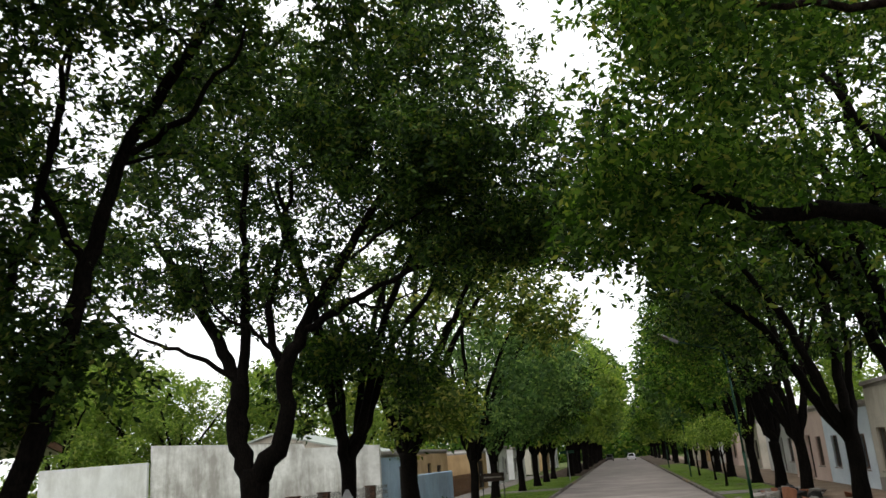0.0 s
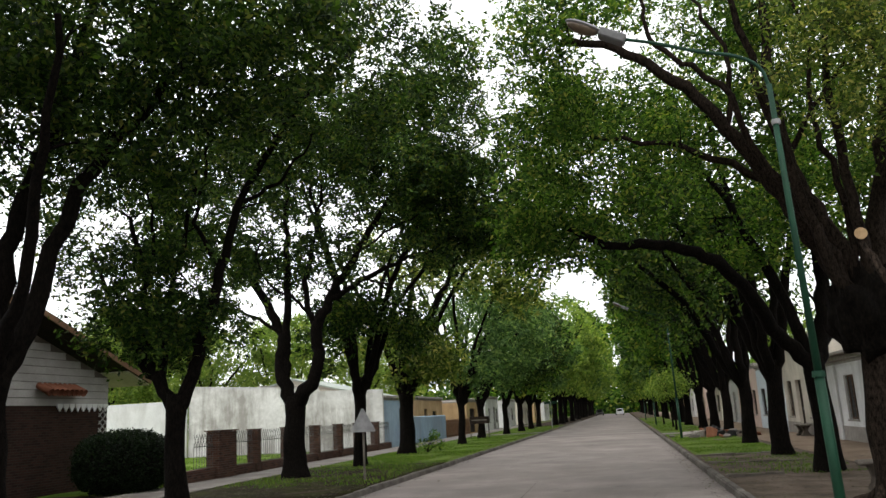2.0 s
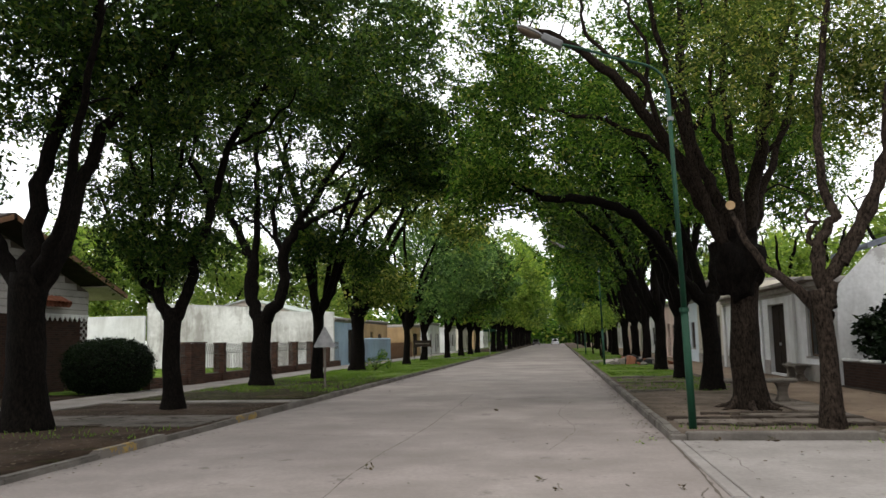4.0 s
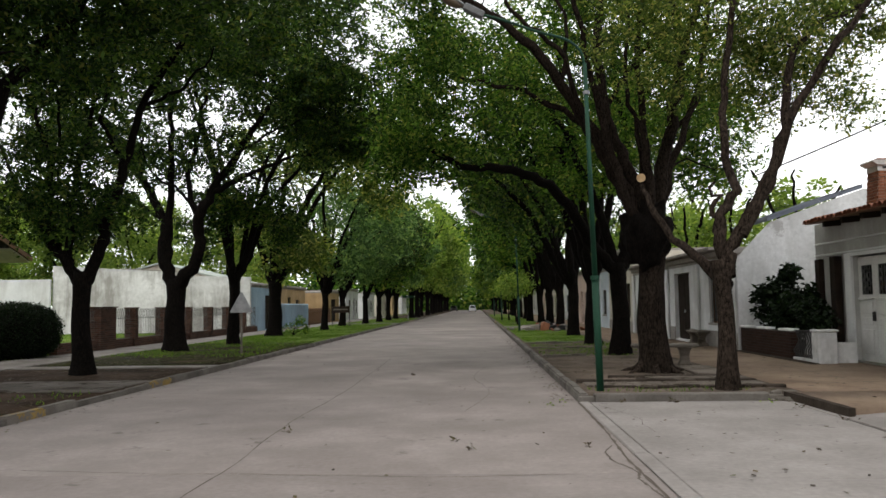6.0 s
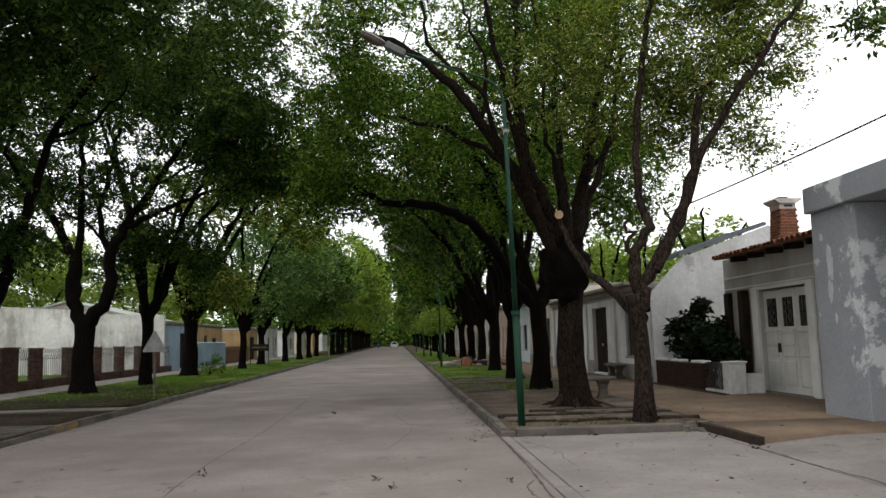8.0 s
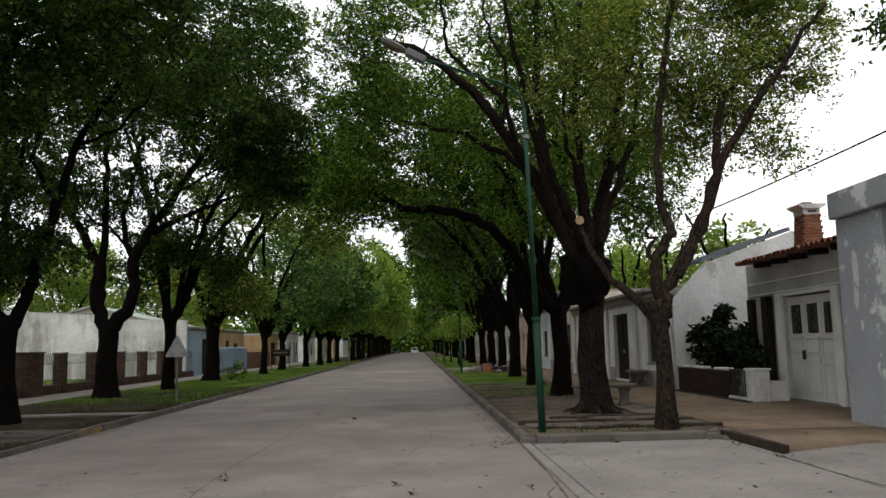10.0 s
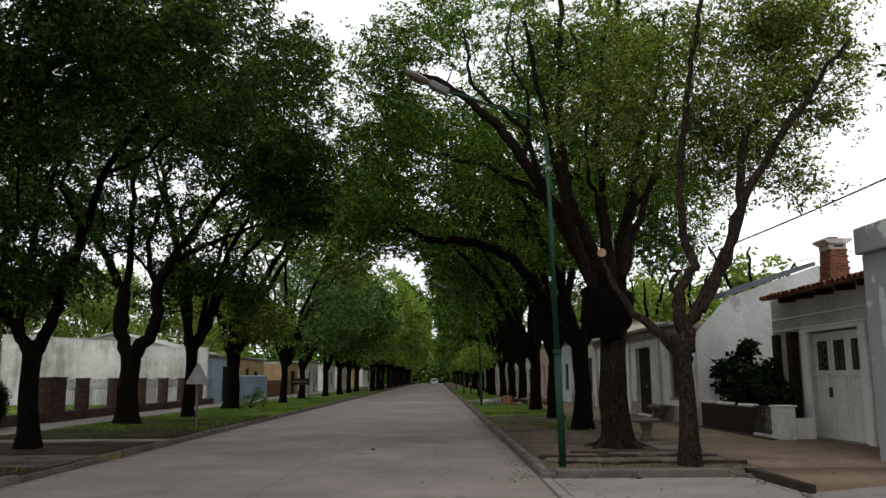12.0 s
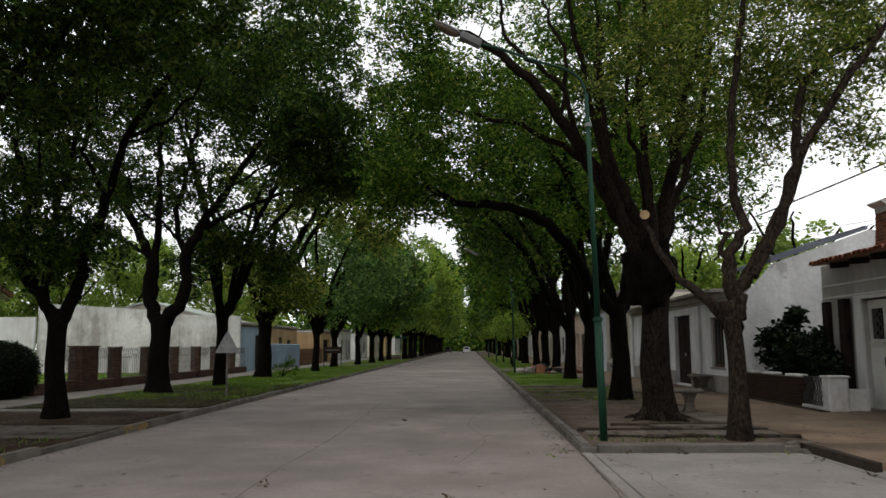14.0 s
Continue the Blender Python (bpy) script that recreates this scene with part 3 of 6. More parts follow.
slabs("path_right_far", "slab", [1.83, 3.4, 5.2], [50.2, 52.4], 0.165, M_PATH, "pale concrete driveway across the grass strip", "driveway", 0.015)
slabs("pavement_left", "slab", [-14.0, -12.0], [-8 + 2 * k for k in range(60)], 0.13, M_PATH, "pale grey concrete pavement slabs", "pavement", 0.015)
EDGINGS = ((1.86, 5.16, 14.92, 15.08, 0.182), (2.05, 5.3, 13.9, 14.0, 0.17), (2.6, 5.2, 15.9, 16.02, 0.175), (1.85, 3.1, 22.6, 22.72, 0.18), (1.85, 4.4, 26.6, 26.75, 0.17), (1.85, 4.6, 30.1, 30.3, 0.18))
for xa, xb, ya, yb, top in EDGINGS:
    e = bmesh.new()
    n = max(2, int((xb - xa) / 0.35))
    for k in range(n):
        a, c = xa + (xb - xa) * k / n, xa + (xb - xa) * (k + 1) / n - 0.015
        w = 0.02 * math.sin(k * 2.1 + ya * 5)
        bx(a, c, ya + w - 0.012 * (k % 3), yb + w, 0.02, top + 0.012 * math.sin(k * 1.7 + ya), e)
    # near strips are dark all over to draw the shadow lines at their fronts
    tagged(part("edging", e, M_EDGE if ya > 20 else M_DARKEDGE, None, "", False, 0.012), "low broken concrete edging strip across the earth verge", "edging", "verge edgings")
for xa, xb, ya, yb, top in ((1.95, 3.4, 14.25, 14.88, 0.15), (3.42, 5.12, 14.28, 14.86, 0.155), (3.3, 5.2, 15.2, 15.86, 0.158), (4.45, 5.22, 16.3, 18.2, 0.175)):
    tagged(part("paving_slab", bx(xa, xb, ya, yb, 0.02, top), M_VERGESLAB, None, "", False, 0.015), "dusty worn concrete slab sunk in the earth verge", "slab", "verge slabs")


# ---- street trees ----
def auto_limbs(rng, fork, r, n, height, reach, toward=0.0):
    """Limbs that rise from the fork and arch outwards."""
    out = []
    a0 = rng.uniform(0, 6.28)
    for k in range(n):
        a = a0 + 6.283 * k / n + rng.uniform(-0.4, 0.4)
        d = reach * rng.uniform(0.6, 1.1)
        h = height * rng.uniform(0.8, 1.05)
        dx, dy = math.cos(a) * d + toward, math.sin(a) * d
        out.append((r * rng.uniform(0.45, 0.62), [(0, 0, fork - 0.2), (dx * 0.16, dy * 0.16, fork + 0.16 * (h - fork)), (dx * 0.38, dy * 0.38, fork + 0.5 * (h - fork)), (dx * 0.75, dy * 0.75, fork + 0.8 * (h - fork)), (dx, dy, h)]))
    return out


# the slim tree at the kerb corner
make_tree((4.26, 13.64, 0.12), 0.168, 2.05, [
    (0.125, [(0.05, 0, 1.9), (0.15, 0, 2.5), (0.72, 0.1, 3.3), (1.2, 0.3, 4.5), (1.4, 0.4, 5.8), (2.0, 0.3, 6.4), (2.8, 0.2, 6.7)]),
    (0.11, [(0, 0, 1.9), (-0.05, 0, 2.8), (0.2, 0.1, 3.4), (0.12, 0.3, 4.5), (0.35, 0.4, 6.1), (0.55, 0.2, 7.6), (0.8, 0, 9.0)]),
    (0.1, [(0.3, 0, 2.6), (0.95, 0.1, 3.9), (1.65, -0.2, 5.4), (2.4, -0.4, 6.5), (3.0, -0.6, 7.3)]),
    (0.115, [(0.05, 0, 1.75), (-0.3, 0.5, 2.2), (-0.85, 1.0, 3.0), (-1.1, 1.3, 3.75)]),
    (0.07, [(-0.08, 0, 2.6), (-0.12, 0.05, 3.1), (-0.15, 0.1, 3.55)]),
], [(0.9, 1.55, 7.6, 2.2, 2.0, 2.1, 175), (1.95, 1.15, 6.5, 1.2, 1.4, 1.7, 125), (2.6, 0.55, 7.8, 0.9, 1.2, 1.2, 60), (0.1, 1.75, 9.0, 2.8, 2.2, 1.6, 140), (2.1, 0.95, 5.0, 1.2, 1.2, 0.6, 24), (-0.9, 1.55, 6.8, 1.3, 1.2, 1.3, 40), (0.6, 1.65, 5.9, 1.7, 1.2, 1.2, 70), (1.7, 1.15, 8.7, 1.5, 1.6, 1.2, 110), (3.1, 0.85, 7.5, 1.0, 1.2, 1.5, 80), (2.9, 0.95, 9.0, 1.3, 1.4, 1.1, 80)],
    M_LEAFY, 11, M_BARK, 0.085, 112, "slim leaning street tree with yellowing leaves at the kerb corner", (-0.12, 0), hole=-0.04, spread=0.25)
tagged(part("cut_face", cyl(0, 0, 0, 0.03, 0.085, 0.08, 14), M_CUT), "", "")
bpy.data.objects["cut_face"].parent = bpy.data.objects["tree"]
bpy.data.objects["cut_face"].matrix_basis = look((-1.12, 1.2, 3.82), (-1.35, -1.2, 4.1))
# the great old tree with the swollen knob
make_tree((3.8, 17.2, 0.12), 0.33, 2.9, [
    (0.18, [(-0.1, 0, 2.7), (-0.5, 0, 3.8), (-1.15, -0.2, 4.95), (-1.9, -0.4, 6.25), (-2.7, -0.5, 7.2), (-3.6, -0.5, 7.9), (-4.6, -0.3, 8.3)]),
    (0.17, [(0, 0, 2.8), (-0.3, 0.2, 4.3), (-0.8, 0.3, 5.6), (-0.95, 0.3, 7.3), (-0.85, 0.5, 9.2), (-0.8, 0.7, 10.8)]),
    (0.17, [(0.05, 0, 2.8), (0.35, 0.1, 4.4), (0.65, 0, 6.0), (0.85, -0.1, 7.2), (0.4, -0.3, 8.5), (0.35, -0.5, 10.2)]),
    (0.1, [(0.85, -0.1, 7.1), (1.2, -0.2, 8.0), (1.4, -0.3, 9.6)]),
    (0.12, [(0.0, 0.2, 2.8), (0.7, 0.8, 4.4), (1.5, 1.5, 6.4), (2.0, 2.0, 8.6)]),
    (0.12, [(-0.2, -0.1, 2.9), (-0.9, -0.6, 4.6), (-1.5, -1.3, 6.6), (-2.0, -1.9, 8.8)]),
    (0.11, [(0.0, -0.1, 3.0), (-0.15, -0.5, 4.8), (-0.35, -0.8, 6.8), (-0.1, -1.0, 9.0)]),
    (0.1, [(-0.3, 0, 3.6), (-1.2, 0.5, 5.4), (-2.6, 0.8, 6.4), (-4.2, 0.9, 6.8)]),
    (0.07, [(-0.15, -0.1, 3.3), (-0.22, -0.3, 4.86), (-0.48, -0.3, 6.23), (-0.38, -0.2, 7.83), (-0.7, -0.1, 9.4)]),
    (0.09, [(-0.3, -0.2, 3.3), (-0.75, -0.4, 4.3), (-1.5, -0.6, 5.6), (-2.0, -0.9, 6.8), (-2.95, -1.1, 7.6), (-3.2, -1.3, 8.8)]),
    (0.06, [(-0.85, 0.3, 5.8), (-0.3, 0.1, 6.6), (0.1, -0.1, 7.1), (0.3, -0.3, 7.2)]),
    (0.06, [(0.5, 0.1, 5.2), (1.2, 0.4, 5.9), (1.5, 0.6, 7.2), (2.4, 0.8, 8.0)]),
    (0.055, [(-1.9, -0.4, 6.2), (-1.75, -0.5, 7.4), (-2.2, -0.4, 8.8), (-2.0, -0.3, 10.0)]),
], [(-2.6, 1.25, 8.9, 2.8, 2.2, 2.2, 190), (-4.5, 0.65, 8.1, 1.8, 2.2, 1.7, 150), (-0.6, 2.15, 10.4, 3.2, 2.6, 1.8, 170), (1.4, 2.15, 9.0, 2.4, 2.0, 2.2, 130), (-1.8, 1.35, 6.7, 2.0, 1.4, 1.1, 60), (1.8, 2.55, 6.6, 1.8, 1.5, 1.6, 95), (1.9, 2.25, 4.9, 1.1, 1.0, 0.8, 50), (0.9, 1.85, 5.3, 0.9, 0.8, 0.9, 30), (-4.9, 0.35, 6.6, 1.1, 1.4, 0.9, 50), (0.3, 2.4, 9.8, 2.4, 1.8, 1.6, 75), (-2.2, 2.2, 10.8, 2.4, 2.0, 1.4, 65)],
    M_LEAF, 21, M_BARKM, 0.1, 135, "old street tree with a swollen dark knob and wide limbs", hole=-0.04, spread=0.26)
k = bmesh.new()
bmesh.ops.create_icosphere(k, subdivisions=4, radius=1)
for v in k.verts:
    s = 1 + 0.35 * noise.noise(v.co * 2.0) + 0.2 * noise.noise(v.co * 5)
    v.co = Vector((3.74 + v.co.x * 0.52 * s, 17.2 + v.co.y * 0.5 * s, 3.1 + v.co.z * 0.75 * s))
old = bpy.data.objects["tree.001"]
for a0, ln in ((0.2, 0.45), (1.3, 0.4), (2.5, 0.5), (3.6, 0.4), (4.6, 0.55), (5.5, 0.4)):
    ca, sa = math.cos(a0), math.sin(a0)
    p = smooth_line([(ca * 0.2, sa * 0.2, 0.3), (ca * 0.42, sa * 0.42, 0.07), (ca * (0.45 + ln * 0.4), sa * (0.45 + ln * 0.5), 0.01), (ca * (0.45 + ln * 0.8), sa * (0.4 + ln * 0.8), -0.06)], 10)
    v, f = tube(p, np.linspace(0.1, 0.02, 11), 8, 0.3, a0)
    link_mesh("root", mesh_of("root", v, f), M_BARK, old, "gnarled surface root")
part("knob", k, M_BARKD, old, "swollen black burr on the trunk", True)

# the rest of the right row
make_tree((4.19, 23.3, 0.12), 0.28, 2.5, [
    (0.2, [(0, 0, 2.3), (-0.75, -0.4, 3.1), (-1.6, -1.6, 4.2), (-2.6, -2.6, 4.8), (-3.6, -3.2, 5.0), (-4.5, -3.4, 5.0), (-5.3, -3.5, 5.5)]),
    (0.2, [(0, 0, 2.3), (0.4, 0.2, 3.6), (0.5, 0.3, 5.5), (0.2, 0.5, 8.0), (0.1, 0.6, 10)]),
    (0.18, [(0, 0, 2.3), (-0.4, 0.2, 3.8), (-1.2, 0.5, 6.2), (-2.2, 0.8, 8.6)]),
    (0.14, [(0, 0, 2.3), (0.8, 0.3, 3.8), (1.6, 0.6, 6.0), (2.2, 0.8, 8.0)]),
], [(-1.5, 0.3, 8.8, 3.4, 3.0, 2.6, 240), (1.2, 0.5, 8.4, 3.0, 2.8, 2.4, 160), (-4.6, -1.4, 7.6, 2.1, 2.4, 2.0, 190), (-5.3, -3.4, 6.2, 1.5, 1.5, 1.0, 70), (-5.28, -2.80, 4.54, 1.0, 1.2, 0.8, 30), (-6.10, -1.80, 5.56, 1.0, 1.4, 0.9, 45), (-0.6, 0.6, 5.7, 2.4, 2.0, 1.0, 70), (-3.4, -2.8, 5.6, 1.4, 0.9, 0.5, 20), (2.6, 0.6, 6.4, 2.0, 2.0, 1.9, 130)],
    M_LEAF, 31, M_BARKD, 0.13, 120, "street tree with a long limb arching over the road", hole=0.0)
RIGHT = [(4.29, 29.3, 0.29, 41, 0.0), (4.5, 36.8, 0.27, 42, -0.3), (4.9, 46.3, 0.26, 43, -0.2), (4.7, 50.9, 0.28, 44, 0.1), (4.8, 59, 0.27, 45, -0.3)]
for x, y, r, sd, tw in RIGHT:
    rg = np.random.default_rng(sd)
    make_tree((x, y, 0.12), r, 2.3 + rg.uniform(-0.3, 0.4), auto_limbs(rg, 2.3, r * 1.2, 6, 10.5, 3.6, tw - 0.9),
              [(-1.6, 0, 8.8, 3.6, 3.4, 2.9, 240), (1.2, 0.4, 8.4, 3.0, 3.0, 2.4, 105), (-3.6, 0, 7.6, 1.9, 2.6, 2.1, 110), (-1.6, 0.6, 5.2, 1.6, 1.6, 0.8, 24), (2.8, 0, 6.8, 1.8, 2.4, 1.7, 45)],
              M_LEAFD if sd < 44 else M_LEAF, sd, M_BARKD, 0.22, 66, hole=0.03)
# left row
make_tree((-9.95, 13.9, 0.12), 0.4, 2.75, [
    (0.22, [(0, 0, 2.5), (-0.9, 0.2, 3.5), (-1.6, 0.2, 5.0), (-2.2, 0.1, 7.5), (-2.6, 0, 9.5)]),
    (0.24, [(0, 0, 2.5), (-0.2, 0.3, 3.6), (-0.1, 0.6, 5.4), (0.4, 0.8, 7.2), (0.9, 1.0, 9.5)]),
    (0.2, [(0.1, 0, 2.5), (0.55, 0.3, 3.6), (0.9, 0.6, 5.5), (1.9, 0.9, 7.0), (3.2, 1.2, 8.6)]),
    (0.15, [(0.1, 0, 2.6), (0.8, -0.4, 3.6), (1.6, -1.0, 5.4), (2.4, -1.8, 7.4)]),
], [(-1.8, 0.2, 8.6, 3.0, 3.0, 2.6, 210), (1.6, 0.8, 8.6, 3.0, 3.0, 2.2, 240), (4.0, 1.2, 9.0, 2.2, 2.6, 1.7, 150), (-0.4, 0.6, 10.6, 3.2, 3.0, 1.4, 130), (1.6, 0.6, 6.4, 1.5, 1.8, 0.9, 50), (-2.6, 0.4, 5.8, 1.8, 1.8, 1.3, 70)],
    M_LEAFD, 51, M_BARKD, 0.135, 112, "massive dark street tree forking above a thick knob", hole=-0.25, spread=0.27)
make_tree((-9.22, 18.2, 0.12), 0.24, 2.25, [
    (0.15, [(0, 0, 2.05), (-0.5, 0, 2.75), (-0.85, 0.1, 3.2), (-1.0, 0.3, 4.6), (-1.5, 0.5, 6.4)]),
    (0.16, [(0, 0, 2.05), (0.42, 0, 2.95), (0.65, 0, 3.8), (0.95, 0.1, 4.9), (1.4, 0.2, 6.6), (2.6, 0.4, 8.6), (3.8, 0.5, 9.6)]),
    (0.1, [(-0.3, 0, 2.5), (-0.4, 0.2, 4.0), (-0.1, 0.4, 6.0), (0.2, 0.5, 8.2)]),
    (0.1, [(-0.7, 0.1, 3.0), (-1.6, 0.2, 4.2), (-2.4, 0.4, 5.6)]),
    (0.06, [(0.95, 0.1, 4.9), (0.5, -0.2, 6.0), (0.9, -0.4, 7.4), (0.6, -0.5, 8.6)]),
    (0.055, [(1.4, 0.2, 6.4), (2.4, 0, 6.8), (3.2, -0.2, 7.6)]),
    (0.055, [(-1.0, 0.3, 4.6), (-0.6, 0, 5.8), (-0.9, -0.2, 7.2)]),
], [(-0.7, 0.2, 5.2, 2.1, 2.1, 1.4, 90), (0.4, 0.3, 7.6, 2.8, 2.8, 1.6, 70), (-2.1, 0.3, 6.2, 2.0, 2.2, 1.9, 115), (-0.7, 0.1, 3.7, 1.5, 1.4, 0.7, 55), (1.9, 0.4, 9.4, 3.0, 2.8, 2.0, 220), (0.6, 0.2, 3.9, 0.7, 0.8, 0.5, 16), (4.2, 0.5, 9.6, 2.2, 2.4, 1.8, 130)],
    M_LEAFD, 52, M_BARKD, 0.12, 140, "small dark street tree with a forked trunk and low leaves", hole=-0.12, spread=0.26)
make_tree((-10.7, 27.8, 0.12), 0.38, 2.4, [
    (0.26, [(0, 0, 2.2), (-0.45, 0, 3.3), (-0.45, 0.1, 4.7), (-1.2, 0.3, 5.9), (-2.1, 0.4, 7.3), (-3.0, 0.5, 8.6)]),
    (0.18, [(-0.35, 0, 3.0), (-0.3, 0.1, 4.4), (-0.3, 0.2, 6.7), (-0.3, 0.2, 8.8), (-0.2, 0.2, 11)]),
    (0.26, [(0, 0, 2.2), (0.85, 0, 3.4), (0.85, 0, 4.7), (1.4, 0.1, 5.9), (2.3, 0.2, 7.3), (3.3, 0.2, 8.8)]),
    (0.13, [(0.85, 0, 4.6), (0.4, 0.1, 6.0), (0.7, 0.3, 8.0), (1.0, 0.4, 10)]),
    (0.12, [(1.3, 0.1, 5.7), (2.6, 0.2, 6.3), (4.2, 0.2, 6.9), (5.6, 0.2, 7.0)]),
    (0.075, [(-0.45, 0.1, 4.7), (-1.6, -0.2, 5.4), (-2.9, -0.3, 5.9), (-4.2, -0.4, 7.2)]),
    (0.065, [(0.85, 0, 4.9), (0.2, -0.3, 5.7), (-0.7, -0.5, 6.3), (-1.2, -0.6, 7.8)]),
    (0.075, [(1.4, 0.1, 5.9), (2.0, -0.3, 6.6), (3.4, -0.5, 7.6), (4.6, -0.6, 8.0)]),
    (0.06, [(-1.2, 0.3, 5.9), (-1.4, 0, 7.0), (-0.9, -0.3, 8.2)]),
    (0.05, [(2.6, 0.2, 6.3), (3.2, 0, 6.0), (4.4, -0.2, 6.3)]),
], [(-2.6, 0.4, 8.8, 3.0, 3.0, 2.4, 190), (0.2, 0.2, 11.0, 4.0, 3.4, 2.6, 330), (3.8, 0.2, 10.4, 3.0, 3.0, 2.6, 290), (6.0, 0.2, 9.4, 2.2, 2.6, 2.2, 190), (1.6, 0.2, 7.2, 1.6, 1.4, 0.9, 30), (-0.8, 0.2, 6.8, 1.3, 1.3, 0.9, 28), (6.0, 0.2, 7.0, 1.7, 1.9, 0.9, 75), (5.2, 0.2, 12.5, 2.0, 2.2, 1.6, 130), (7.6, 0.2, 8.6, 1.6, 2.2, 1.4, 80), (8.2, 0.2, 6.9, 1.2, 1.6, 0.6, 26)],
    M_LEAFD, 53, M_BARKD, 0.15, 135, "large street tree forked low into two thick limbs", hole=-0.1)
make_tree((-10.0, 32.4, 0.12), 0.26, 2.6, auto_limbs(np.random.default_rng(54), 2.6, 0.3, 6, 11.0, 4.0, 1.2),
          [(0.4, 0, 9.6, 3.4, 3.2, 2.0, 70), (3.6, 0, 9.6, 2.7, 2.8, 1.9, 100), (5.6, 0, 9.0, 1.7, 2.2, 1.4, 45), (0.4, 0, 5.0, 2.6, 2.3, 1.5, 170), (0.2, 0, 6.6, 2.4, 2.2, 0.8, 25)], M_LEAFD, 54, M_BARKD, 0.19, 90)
make_tree((-10.5, 41.0, 0.12), 0.4, 2.7, auto_limbs(np.random.default_rng(55), 2.7, 0.4, 6, 11.0, 4.4, 1.4),
          [(0.4, 0, 4.9, 3.0, 2.8, 1.8, 270), (0.6, 0, 10.0, 4.0, 3.6, 2.2, 90), (4.2, 0, 9.4, 2.7, 3.0, 2.0, 90), (5.6, 0, 7.8, 1.7, 2.2, 1.6, 55)], M_LEAFY, 55, M_BARKD, 0.24, 68, "street tree with low yellow-green leaves")
LEFT = [(-9.74, 50.8, 0.24, 61, M_LEAFB), (-10.3, 60.9, 0.27, 62, M_LEAFB), (-9.6, 68.5, 0.25, 63, M_LEAFD)]
for x, y, r, sd, lm in LEFT:
    rg = np.random.default_rng(sd)
    make_tree((x, y, 0.12), r, 2.3, auto_limbs(rg, 2.3, r * 1.25, 6, 11.0, 4.2, 1.2),
              [(0.8, 0, 5.2, 3.3, 3.5, 1.9, 200), (1.0, 0, 9.2, 3.7, 4.0, 2.4, 110), (3.8, 0, 7.2, 2.2, 3.0, 2.6, 120)], lm, sd, M_BARKD, 0.28, 52)

# far part of both rows: three models, repeated
models = []
for sd, lm in ((71, M_LEAF), (72, M_LEAFB), (73, M_LEAFL)):
    rg = np.random.default_rng(sd)
    models.append(make_tree((-9.3, 76.0 + 8 * (sd - 71), 0.12), 0.27, 2.3, auto_limbs(rg, 2.3, 0.33, 5, 11.0, 4.0, 1.0),
                            [(0.7, 0, 5.4, 3.4, 3.8, 2.0, 125), (0.8, 0, 9.0, 4.0, 4.2, 3.0, 130), (3.4, 0, 7.4, 2.0, 3.2, 2.6, 70)], lm, sd, M_BARKD, 0.42, 34))
rg = np.random.default_rng(99)
for k in range(15):
    s = rg.uniform(1.1, 1.4)
    copy_thing(models[[2, 0, 2, 1, 2][k % 5]], pose(-8.1 + rg.uniform(-0.5, 0.5), 99 + 9 * k, 0.1, 0, 0, rg.uniform(-40, 40)) @ Matrix.Scale(s, 4))
for k in range(15):
    s = rg.uniform(0.9, 1.15)
    copy_thing(models[[0, 1, 0, 2, 0][k % 5]], pose(4.9 + rg.uniform(-0.4, 0.4), 69 + 11.5 * k, 0.1, 0, 0, 180 + rg.uniform(-40, 40)) @ Matrix.Scale(s, 4))

# two unseen trees beside and behind the camera, added to shade the left side
first_left = bpy.data.objects["tree.008"]
copy_thing(first_left, pose(-9.4, 5.4, 0.1, 0, 0, 5) @ Matrix.Scale(1.2, 4))
copy_thing(first_left, pose(-9.8, -3.5, 0.1, 0, 0, -20) @ Matrix.Scale(1.2, 4))
# young light-leaved trees on the right verge
for x, y, sd in ((3.0, 57.5, 101), (3.3, 66.0, 102), (3.1, 75.0, 103)):
    rg = np.random.default_rng(sd)
    make_tree((x, y, 0.12), 0.07, 1.7, auto_limbs(rg, 1.7, 0.08, 4, 3.4, 1.1), [(0, 0, 3.0, 1.5, 1.5, 0.9, 42)], M_LEAFL, sd, M_BARKD, 0.2, 40, "young slender tree with light green leaves", hole=-0.3)


